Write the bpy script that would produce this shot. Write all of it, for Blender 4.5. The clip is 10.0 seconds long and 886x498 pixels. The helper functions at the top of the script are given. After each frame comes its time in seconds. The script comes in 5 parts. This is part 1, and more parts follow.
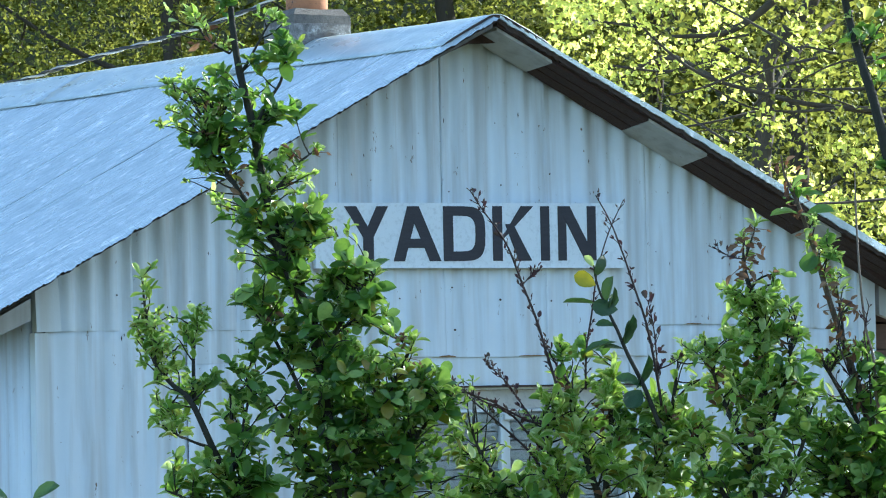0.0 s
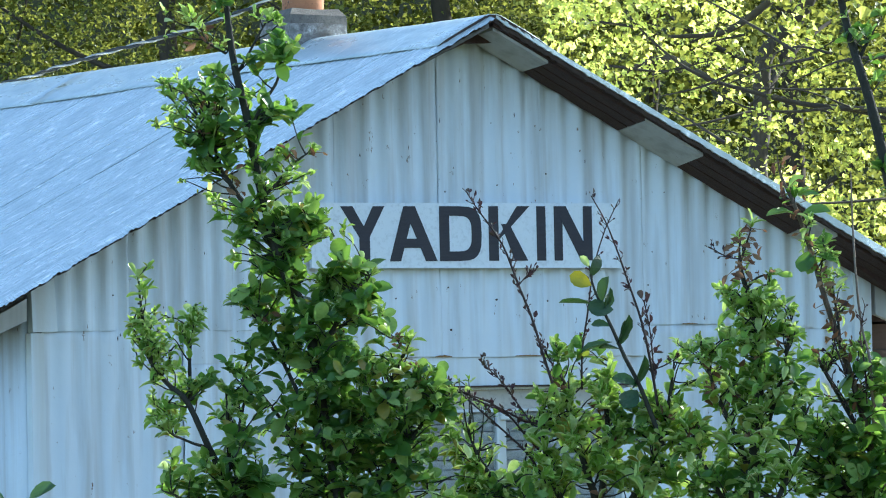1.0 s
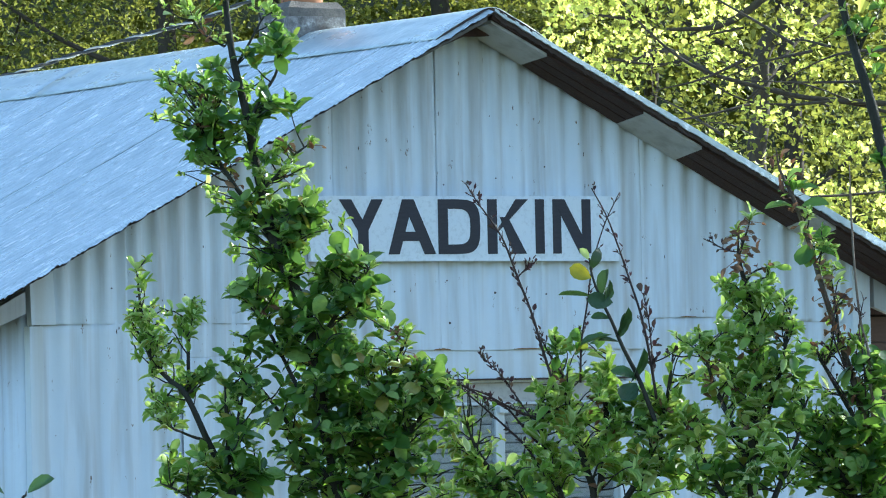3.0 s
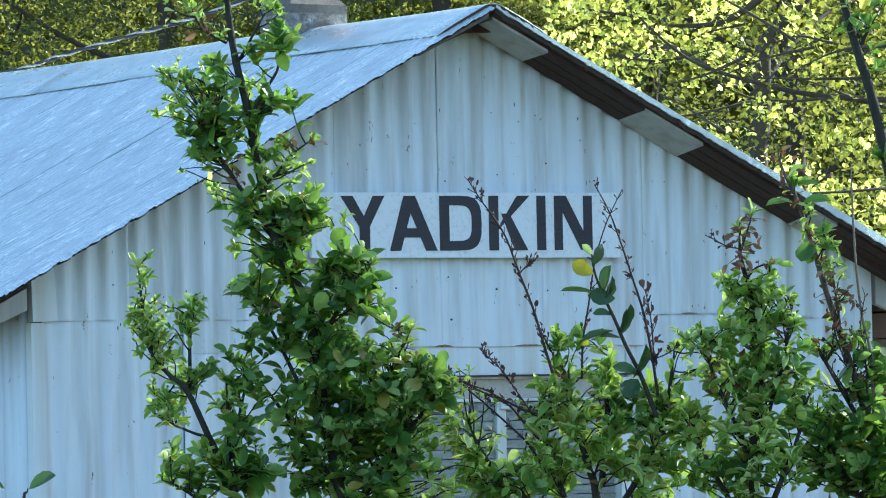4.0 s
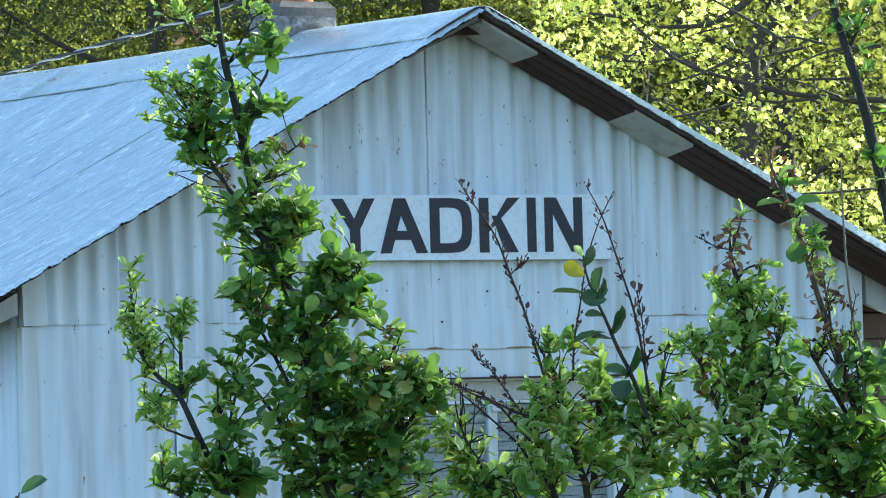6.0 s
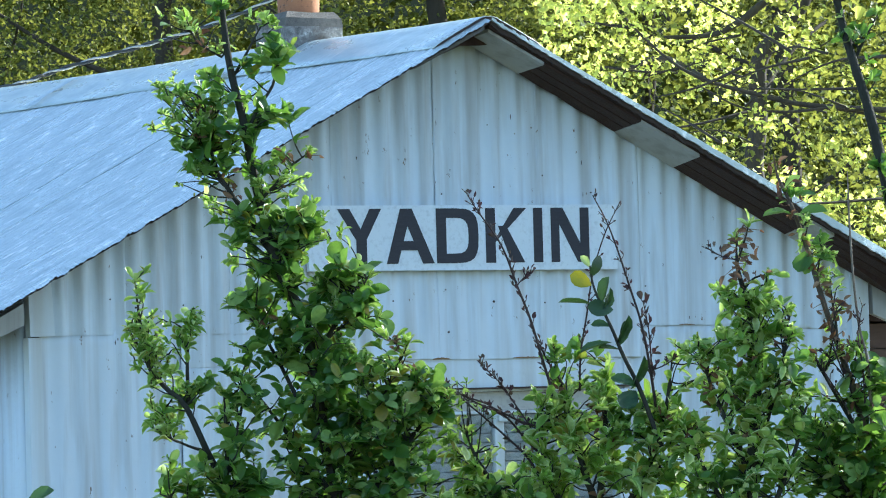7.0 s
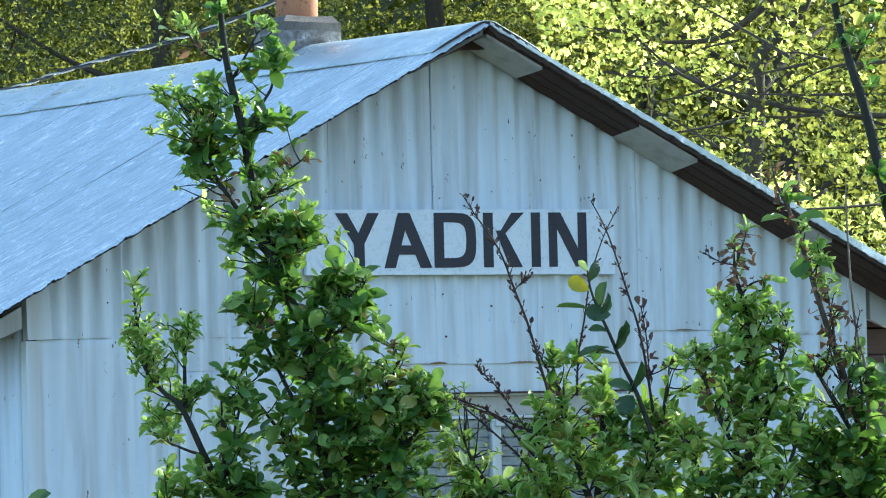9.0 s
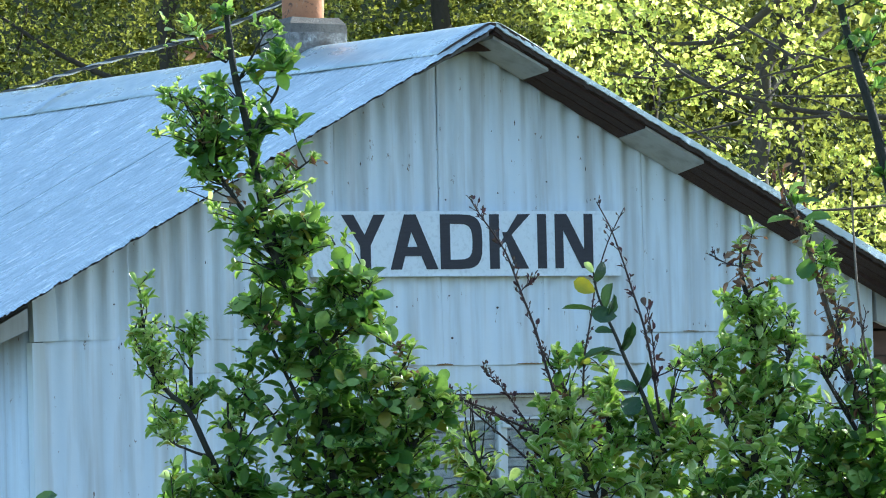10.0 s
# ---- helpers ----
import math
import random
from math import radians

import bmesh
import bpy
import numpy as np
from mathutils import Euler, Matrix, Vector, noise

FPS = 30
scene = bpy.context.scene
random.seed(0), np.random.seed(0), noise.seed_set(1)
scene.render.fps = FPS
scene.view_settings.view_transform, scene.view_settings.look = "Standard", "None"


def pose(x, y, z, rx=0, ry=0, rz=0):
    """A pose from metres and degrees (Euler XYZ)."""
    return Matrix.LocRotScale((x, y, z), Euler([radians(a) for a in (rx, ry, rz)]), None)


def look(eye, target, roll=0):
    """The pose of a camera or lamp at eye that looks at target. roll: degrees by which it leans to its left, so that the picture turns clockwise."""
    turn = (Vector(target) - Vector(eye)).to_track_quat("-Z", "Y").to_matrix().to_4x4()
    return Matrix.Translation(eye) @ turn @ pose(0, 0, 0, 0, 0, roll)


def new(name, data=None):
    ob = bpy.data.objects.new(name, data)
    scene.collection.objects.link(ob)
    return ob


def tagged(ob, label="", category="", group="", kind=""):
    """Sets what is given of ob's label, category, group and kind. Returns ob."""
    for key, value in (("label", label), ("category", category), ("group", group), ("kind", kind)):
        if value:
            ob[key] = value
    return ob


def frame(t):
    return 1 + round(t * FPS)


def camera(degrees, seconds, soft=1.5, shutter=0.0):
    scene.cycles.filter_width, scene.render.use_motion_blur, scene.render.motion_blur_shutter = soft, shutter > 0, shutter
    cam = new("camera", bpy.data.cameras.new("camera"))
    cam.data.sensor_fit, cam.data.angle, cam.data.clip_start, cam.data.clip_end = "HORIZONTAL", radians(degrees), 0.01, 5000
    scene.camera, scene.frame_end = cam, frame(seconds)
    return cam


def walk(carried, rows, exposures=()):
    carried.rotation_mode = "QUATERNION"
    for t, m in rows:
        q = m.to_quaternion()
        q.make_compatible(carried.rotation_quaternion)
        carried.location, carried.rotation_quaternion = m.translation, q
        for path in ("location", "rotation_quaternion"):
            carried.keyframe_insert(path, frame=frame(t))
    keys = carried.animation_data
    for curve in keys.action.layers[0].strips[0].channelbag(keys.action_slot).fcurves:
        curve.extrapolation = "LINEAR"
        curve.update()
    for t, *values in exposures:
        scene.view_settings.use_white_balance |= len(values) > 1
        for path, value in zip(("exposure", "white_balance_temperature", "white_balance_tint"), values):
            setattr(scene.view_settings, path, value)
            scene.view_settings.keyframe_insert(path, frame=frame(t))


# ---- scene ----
cam = camera(7.8, 10.0, soft=1.05)
EYE = 1.6
# seconds, yaw, pitch, roll in degrees; the camera stands still and only trembles in its turn
ROWS = [
    (0.0, 0.0339, 1.7769, 1.215),
    (0.5, 0.0242, 1.7730, 1.159),
    (1.0, 0.0000, 1.7762, 1.220),
    (1.5, -0.0102, 1.7747, 1.190),
    (2.0, -0.0018, 1.7636, 1.226),
    (2.5, 0.0085, 1.7382, 1.225),
    (2.7, 0.0030, 1.7270, 1.225),
    (3.8, -0.0334, 1.6900, 1.231),
    (4.0, 0.0027, 1.6841, 1.232),
    (4.5, 0.0009, 1.7116, 1.199),
    (5.0, 0.0273, 1.7165, 1.197),
    (5.5, -0.0232, 1.6829, 1.467),
    (5.7, -0.0664, 1.6920, 1.500),
    (6.8, -0.0590, 1.7470, 1.560),
    (7.0, -0.0270, 1.7950, 1.566),
    (7.5, -0.0338, 1.8559, 1.513),
    (8.0, -0.0358, 1.8623, 1.424),
    (8.5, -0.0630, 1.8476, 1.412),
    (9.0, -0.0483, 1.8334, 1.389),
    (9.5, -0.0232, 1.8258, 1.392),
    (10.0, 0.0058, 1.8483, 1.405),
]
walk(cam, [(t, pose(0, 0, EYE, 90 + pitch, 0, yaw) @ pose(0, 0, 0, 0, 0, -roll)) for t, yaw, pitch, roll in ROWS],
     exposures=[(0.0, 1.58, 5700, 1), (10.0, 1.58, 5700, 1)])

# ---- light: low sun behind the woods on the far side, blue open sky on this side ----
SUN_AZ, SUN_EL = radians(50), radians(26)
world = bpy.data.worlds.new("sky")
scene.world = world
world.use_nodes = True
wn = world.node_tree.nodes
sky = wn.new("ShaderNodeTexSky")
sky.sky_type, sky.sun_disc = "NISHITA", False
sky.sun_elevation, sky.sun_rotation = SUN_EL, SUN_AZ
sky.air_density, sky.dust_density, sky.ozone_density = 1.0, 1.0, 1.0
wn["Background"].inputs["Strength"].default_value = 0.15
world.node_tree.links.new(sky.outputs["Color"], wn["Background"].inputs["Color"])
sun_data = bpy.data.lights.new("sun", "SUN")
sun_data.energy, sun_data.angle, sun_data.color = 5.0, radians(0.53), (1.0, 0.93, 0.80)
sun = new("sun", sun_data)
to_sun = Vector((math.sin(SUN_AZ) * math.cos(SUN_EL), math.cos(SUN_AZ) * math.cos(SUN_EL), math.sin(SUN_EL)))
sun.matrix_world = look(to_sun * 200, (0, 0, 0))


# ---- materials ----
class Mat:
    """A node material with a few short hands."""

    def __init__(self, name, rough=0.6, metal=0.0, spec=0.5):
        self.m = bpy.data.materials.new(name)
        self.m.use_nodes = True
        self.n, self.l = self.m.node_tree.nodes, self.m.node_tree.links
        self.b = self.n["Principled BSDF"]
        self.b.inputs["Roughness"].default_value = rough
        self.b.inputs["Metallic"].default_value = metal
        self.b.inputs["Specular IOR Level"].default_value = spec
        self.co = self.n.new("ShaderNodeTexCoord").outputs["Object"]

    def scaled(self, s, turn=(0, 0, 0)):
        mp = self.n.new("ShaderNodeMapping")
        mp.inputs["Scale"].default_value = s
        mp.inputs["Rotation"].default_value = turn
        self.l.new(self.co, mp.inputs["Vector"])
        return mp.outputs["Vector"]

    def noise(self, scale, detail=4, vec=None, rough=0.6):
        t = self.n.new("ShaderNodeTexNoise")
        t.inputs["Scale"].default_value, t.inputs["Detail"].default_value, t.inputs["Roughness"].default_value = scale, detail, rough
        self.l.new(vec if vec is not None else self.co, t.inputs["Vector"])
        return t.outputs["Fac"]

    def ramp(self, fac, *stops):
        r = self.n.new("ShaderNodeValToRGB")
        e = r.color_ramp.elements
        while len(e) < len(stops):
            e.new(0.5)
        for el, (p, c) in zip(e, stops):
            el.position, el.color = p, (*c, 1)
        self.l.new(fac, r.inputs["Fac"])
        return r.outputs["Color"]

    def mix(self, fac, a, b, mode="MIX"):
        x = self.n.new("ShaderNodeMix")
        x.data_type, x.blend_type = "RGBA", mode
        for sock, v in ((x.inputs[0], fac), (x.inputs[6], a), (x.inputs[7], b)):
            if hasattr(v, "node"):
                self.l.new(v, sock)
            elif isinstance(v, (int, float)):
                sock.default_value = v
            else:
                sock.default_value = (*v, 1)
        return x.outputs[2]

    def color(self, v):
        self.l.new(v, self.b.inputs["Base Color"])
        return self

    def bump(self, h, strength=0.3, dist=0.01):
        bp = self.n.new("ShaderNodeBump")
        bp.inputs["Strength"].default_value, bp.inputs["Distance"].default_value = strength, dist
        self.l.new(h, bp.inputs["Height"])
        self.l.new(bp.outputs["Normal"], self.b.inputs["Normal"])
        return self

    def rough(self, fac, lo, hi):
        r = self.n.new("ShaderNodeMapRange")
        r.inputs["To Min"].default_value, r.inputs["To Max"].default_value = lo, hi
        self.l.new(fac, r.inputs["Value"])
        self.l.new(r.outputs["Result"], self.b.inputs["Roughness"])
        return self


def painted_tin(name, base, grime, rust_at=0.72, rough=0.45):
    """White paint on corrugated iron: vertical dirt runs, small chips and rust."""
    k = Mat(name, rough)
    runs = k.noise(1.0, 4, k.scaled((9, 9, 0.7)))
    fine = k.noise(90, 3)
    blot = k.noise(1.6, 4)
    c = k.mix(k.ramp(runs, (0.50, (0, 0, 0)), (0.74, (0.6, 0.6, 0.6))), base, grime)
    c = k.mix(k.ramp(blot, (0.42, (0, 0, 0)), (0.75, (0.35, 0.35, 0.35))), c, tuple(x * 0.78 for x in base))
    # dirt streaks; part of the corrugation's shading is put into their colour too
    film = k.noise(1.0, 5, k.scaled((8, 8, 0.35)), 0.5)
    c = k.mix(k.ramp(film, (0.50, (0, 0, 0)), (0.68, (0.48, 0.48, 0.48))), c, grime)
    chip = k.noise(24, 6, k.scaled((1, 1, 0.45)), 0.72)
    c = k.mix(k.ramp(chip, (rust_at, (0, 0, 0)), (rust_at + 0.03, (1, 1, 1))), c, (0.16, 0.11, 0.075))
    return k.color(c).bump(k.noise(7, 5), 0.35, 0.012).rough(fine, rough - 0.12, rough + 0.2).m


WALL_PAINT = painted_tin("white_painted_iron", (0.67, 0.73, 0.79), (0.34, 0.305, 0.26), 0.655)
# white made dirtier and darker, with the eaves' shade in the colour
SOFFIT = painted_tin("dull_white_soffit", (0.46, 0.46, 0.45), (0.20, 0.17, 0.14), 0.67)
TRIM_PAINT = painted_tin("white_painted_wood", (0.66, 0.71, 0.75), (0.45, 0.42, 0.36), 0.74)


def roof_paint(name, worn):
    """Thick old silver paint, brushed down the slope, with lumps, specks and worn glossy streaks, and glints painted as
    near-white dashes.
    """
    k = Mat(name, 0.34, 0.4)
    streak = k.noise(1.0, 6, k.scaled((2.6, 15, 2.6) if worn > 0.5 else (5, 2.2, 5)), 0.68)
    dash = k.noise(1.0, 4, k.scaled((8, 36, 8)), 0.62)
    blot = k.noise(1.8, 6)
    c = k.mix(k.ramp(streak, (0.3, (0, 0, 0)), (0.7, (1, 1, 1))), (0.42, 0.48, 0.49), (0.74, 0.78, 0.77))
    # near-white dashes: paint flecks, with the roof's glints put into the colour
    c = k.mix(k.ramp(dash, (0.57, (0, 0, 0)), (0.66, (worn, worn, worn))), c, (0.97, 0.97, 0.96))
    c = k.mix(k.ramp(blot, (0.5, (0, 0, 0)), (0.8, (0.5, 0.5, 0.5))), c, (0.42, 0.46, 0.46))
    spot = k.noise(20, 5, k.scaled((0.35, 2.0, 0.35)), 0.75)
    c = k.mix(k.ramp(spot, (0.68, (0, 0, 0)), (0.73, (1, 1, 1))), c, (0.13, 0.12, 0.12))
    k.color(c).bump(k.mix(0.5 * worn, k.noise(45, 6), dash), 0.3 + 0.7 * worn, 0.008)
    return k.rough(k.ramp(streak, (0.4, (0, 0, 0)), (0.65, (1, 1, 1))), 0.42, 0.2).m


def plain(name, c1, c2, scale=8, rough=0.8, bump=0.3, stretch=(1, 1, 1), metal=0.0):
    k = Mat(name, rough, metal)
    v = k.scaled(stretch)
    n1, n2 = k.noise(scale, 6, v), k.noise(scale * 7, 4, v)
    c = k.mix(n1, c1, c2)
    c = k.mix(k.ramp(n2, (0.5, (0, 0, 0)), (0.75, (0.5, 0.5, 0.5))), c, tuple(x * 0.6 for x in c1))
    return k.color(c).bump(n2, bump, 0.006).m


ROOF = roof_paint("silver_painted_roof", 1.0)
CAP = roof_paint("silver_painted_cap", 0.5)
DECK = plain("dark_weathered_boards", (0.016, 0.009, 0.009), (0.085, 0.043, 0.035), 4, 0.9, 0.6, (2.2, 12, 2.2))
# dark edge colour; on the drip cap and left roof edge it paints shadow lines
DARK_EDGE = plain("dark_sheet_edge", (0.03, 0.022, 0.02), (0.09, 0.06, 0.05), 20, 0.9)
GREY_BOARD = plain("grey_weathered_board", (0.09, 0.088, 0.085), (0.24, 0.235, 0.23), 9, 0.9, 0.5, (12, 2, 2))
BROWN_BOARD = plain("brown_stained_boards", (0.075, 0.045, 0.032), (0.12, 0.075, 0.055), 6, 0.85, 0.3, (2, 2, 14))


def cement():
    k = Mat("mottled_cement_render", 0.95)
    n1, n2, n3 = k.noise(12, 6, None, 0.75), k.noise(34, 4), k.noise(5, 3)
    c = k.ramp(n1, (0.34, (0.07, 0.063, 0.058)), (0.47, (0.20, 0.18, 0.165)), (0.57, (0.33, 0.31, 0.29)), (0.66, (0.62, 0.60, 0.57)))
    c = k.mix(k.ramp(n2, (0.52, (0, 0, 0)), (0.62, (0.8, 0.8, 0.8))), c, (0.16, 0.15, 0.14))
    c = k.mix(k.ramp(n3, (0.5, (0, 0, 0)), (0.7, (0.5, 0.5, 0.5))), c, (0.20, 0.14, 0.10))
    return k.color(c).bump(k.mix(0.5, n1, n2), 0.9, 0.02).m


CEMENT = cement()
RUST = plain("rust_stain", (0.13, 0.065, 0.03), (0.34, 0.21, 0.10), 40, 0.9, 0.4)
CROWN = plain("dark_mortar_cap", (0.05, 0.043, 0.038), (0.25, 0.22, 0.19), 14, 0.95, 0.9)


def clay():
    k = Mat("orange_clay_flue", 0.85)
    n1, n2, n3 = k.noise(6, 6), k.noise(30, 4, None, 0.7), k.noise(17, 5, None, 0.7)
    c = k.mix(n1, (0.27, 0.11, 0.055), (0.48, 0.21, 0.10))
    c = k.mix(k.ramp(n2, (0.58, (0, 0, 0)), (0.66, (0.85, 0.85, 0.85))), c, (0.07, 0.045, 0.035))
    c = k.mix(k.ramp(n3, (0.60, (0, 0, 0)), (0.68, (0.7, 0.7, 0.7))), c, (0.36, 0.30, 0.25))
    return k.color(c).bump(n2, 0.5, 0.008).m


CLAY = clay()
SIGN_WHITE = plain("white_sign_paint", (0.68, 0.73, 0.78), (0.74, 0.78, 0.82), 6, 0.5, 0.1)
SIGN_BLACK = plain("black_sign_paint", (0.006, 0.006, 0.012), (0.036, 0.032, 0.046), 16, 0.55, 0.2, (0.6, 1, 5))
BLIND = plain("grey_blind_slats", (0.30, 0.295, 0.29), (0.40, 0.39, 0.385), 5, 0.6, 0.1)
# beige darkened to carry the shade on the recessed window head
BEIGE = plain("shaded_beige_paint", (0.40, 0.38, 0.35), (0.52, 0.50, 0.46), 5, 0.7, 0.2)
# the unlit interior's darkness is put into this near-black colour
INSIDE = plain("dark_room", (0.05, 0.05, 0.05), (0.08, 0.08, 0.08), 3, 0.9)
NAIL = plain("rusty_nail", (0.03, 0.02, 0.018), (0.07, 0.04, 0.03), 60, 0.8)
BARK = plain("dark_green_grey_bark", (0.018, 0.018, 0.014), (0.055, 0.052, 0.038), 60, 0.85, 0.6, (1, 1, 0.3))
MOTTLED = plain("mottled_brown_stem", (0.06, 0.043, 0.032), (0.19, 0.145, 0.105), 70, 0.85, 0.6, (1, 1, 0.4))
CANE = plain("dry_brown_cane", (0.16, 0.12, 0.09), (0.26, 0.21, 0.17), 50, 0.8, 0.4)
RED_TWIG = plain("red_brown_twig", (0.026, 0.014, 0.014), (0.06, 0.034, 0.03), 60, 0.75, 0.3)
TREE_BARK = plain("grey_brown_tree_bark", (0.030, 0.024, 0.018), (0.085, 0.068, 0.052), 9, 0.95, 1.0, (1, 1, 0.25))
WIRE_BRIGHT = plain("weathered_aluminium_strand", (0.30, 0.28, 0.26), (0.55, 0.53, 0.50), 30, 0.4, 0.1, metal=0.5)
WIRE_DARK = plain("black_cable_jacket", (0.02, 0.02, 0.02), (0.05, 0.05, 0.05), 30, 0.6, 0.1)
SOIL = plain("grass_and_leaf_litter", (0.04, 0.05, 0.012), (0.08, 0.07, 0.025), 0.7, 0.95, 0.8)


def glass_pane():
    k = Mat("window_glass", 0.03)
    k.b.inputs["Base Color"].default_value = (0.9, 0.95, 0.95, 1)
    k.b.inputs["Transmission Weight"].default_value = 1.0
    k.b.inputs["IOR"].default_value = 1.1
    return k.m


GLASS = glass_pane()


def leaf_material(name, dark, mid, light, through_it, gloss=0.4, single=True, share=0.35, sheen=0.55, tint=0.5, aged=None):
    """A leaf: waxy upper face, light that passes through, each leaf a little different."""
    k = Mat(name, gloss)
    aged = aged or light
    if single:
        rnd = k.n.new("ShaderNodeObjectInfo").outputs["Random"]
    else:
        rnd = k.n.new("ShaderNodeNewGeometry").outputs["Random Per Island"]
    c = k.ramp(rnd, (0.0, dark), (0.5, mid), (0.90, light), (0.94, light), (0.965, aged))
    spots = k.noise(110, 3)
    c = k.mix(k.ramp(spots, (0.45, (0, 0, 0)), (0.8, (0.5, 0.5, 0.5))), c, tuple(x * 0.65 for x in mid))
    k.color(c).bump(k.noise(6, 4), 0.25, 0.05)
    k.b.inputs["Specular IOR Level"].default_value = sheen
    tr = k.n.new("ShaderNodeBsdfTranslucent")
    k.l.new(k.mix(tint, c, through_it), tr.inputs["Color"])
    ms = k.n.new("ShaderNodeMixShader")
    ms.inputs[0].default_value = share
    k.l.new(k.b.outputs[0], ms.inputs[1])
    k.l.new(tr.outputs[0], ms.inputs[2])
    k.l.new(ms.outputs[0], k.n["Material Output"].inputs["Surface"])
    return k.m


D_, M_, L_ = (0.030, 0.080, 0.024), (0.125, 0.250, 0.050), (0.38, 0.50, 0.14)
AGED = (0.34, 0.25, 0.05)
LEAF_OLD = leaf_material("shrub_leaf", D_, M_, L_, (0.28, 0.52, 0.04), 0.28, share=0.44, sheen=0.42, aged=AGED)
LEAF_OLD_MASS = leaf_material("shrub_leaf_mass", D_, M_, L_, (0.28, 0.52, 0.04), 0.28, False, share=0.44, sheen=0.42, aged=AGED)
YD, YM, YL = (0.070, 0.175, 0.032), (0.33, 0.51, 0.090), (0.72, 0.78, 0.33)
LEAF_YOUNG = leaf_material("young_shrub_leaf", YD, YM, YL, (0.44, 0.66, 0.06), 0.30, share=0.47, sheen=0.42, aged=AGED)
LEAF_YOUNG_MASS = leaf_material("young_shrub_leaf_mass", YD, YM, YL, (0.44, 0.66, 0.06), 0.30, False, share=0.47, sheen=0.42, aged=AGED)
LEAF_RIM = leaf_material("pale_leaf_margin", (0.10, 0.24, 0.04), (0.40, 0.54, 0.15), (0.78, 0.84, 0.50), (0.60, 0.74, 0.16), 0.32, False, share=0.40, sheen=0.5)
LEAF_DARK = leaf_material("dark_shrub_leaf", (0.020, 0.052, 0.018), (0.035, 0.095, 0.026), (0.055, 0.13, 0.034), (0.10, 0.20, 0.03), 0.34, share=0.25, sheen=0.7)
LEAF_RED = leaf_material("red_brown_bud", (0.030, 0.013, 0.020), (0.068, 0.032, 0.042), (0.07, 0.062, 0.034), (0.11, 0.05, 0.055), 0.5, False)
LEAF_DRY = leaf_material("dry_brown_leaf", (0.13, 0.055, 0.03), (0.22, 0.12, 0.07), (0.30, 0.20, 0.12), (0.3, 0.14, 0.06), 0.7, False)
LEAF_YELLOW = leaf_material("yellowed_leaf", (0.38, 0.34, 0.02), (0.42, 0.38, 0.02), (0.46, 0.42, 0.03), (0.6, 0.52, 0.02), 0.5)
# maple leaf with its backlit brightness put into the colour
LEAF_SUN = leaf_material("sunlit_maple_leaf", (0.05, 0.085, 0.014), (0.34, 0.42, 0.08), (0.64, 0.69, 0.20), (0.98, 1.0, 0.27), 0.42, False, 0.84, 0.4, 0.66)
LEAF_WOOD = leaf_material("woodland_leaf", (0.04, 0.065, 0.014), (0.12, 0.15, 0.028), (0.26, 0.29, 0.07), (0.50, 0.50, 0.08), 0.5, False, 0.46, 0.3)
LEAF_FAR = leaf_material("far_leaf", (0.05, 0.055, 0.008), (0.09, 0.095, 0.012), (0.15, 0.15, 0.02), (0.25, 0.25, 0.02), 0.8, False, 0.25, 0.1)


# ---- mesh helpers ----
def mesh_of(name, verts, faces, mat, smooth=False):
    me = bpy.data.meshes.new(name)
    me.from_pydata([tuple(v) for v in verts], [], [tuple(int(i) for i in f) for f in faces])
    me.materials.append(mat)
    if smooth:
        me.polygons.foreach_set("use_smooth", [True] * len(me.polygons))
    me.update()
    return me


def child(name, me, parent, label="", kind=""):
    ob = new(name, me)
    ob.parent = parent
    return tagged(ob, label, kind=kind)


def part(name, bm, mat, parent, label="", smooth=False):
    me = bpy.data.meshes.new(name)
    bm.normal_update()
    bm.to_mesh(me)
    bm.free()
    me.materials.append(mat)
    if smooth:
        me.polygons.foreach_set("use_smooth", [True] * len(me.polygons))
    return child(name, me, parent, label)


def root(name, m, label, category, group="", kind=""):
    ob = new(name)
    ob.empty_display_size = 0.2
    ob.matrix_basis = m
    return tagged(ob, label, category, group, kind)


def box(bm, lo, hi, bevel=0.0):
    made = bmesh.ops.create_cube(bm, size=1)["verts"]
    for v in made:
        v.co = Vector([lo[i] + (v.co[i] + 0.5) * (hi[i] - lo[i]) for i in range(3)])
    if bevel:
        edges = {e for v in made for e in v.link_edges}
        bmesh.ops.bevel(bm, geom=list(edges), offset=bevel, segments=2, affect="EDGES", profile=0.6)
    return bm


def prism(outline, depth0, depth1, bm=None):
    """Outline of (u, w) points, extruded from v = depth0 to depth1."""
    bm = bm or bmesh.new()
    a = [bm.verts.new((u, depth0, w)) for u, w in outline]
    b = [bm.verts.new((u, depth1, w)) for u, w in outline]
    n = len(a)
    bm.faces.new(a)
    bm.faces.new(b[::-1])
    for i in range(n):
        bm.faces.new((a[i], b[i], b[(i + 1) % n], a[(i + 1) % n]))
    bmesh.ops.recalc_face_normals(bm, faces=bm.faces)
    return bm


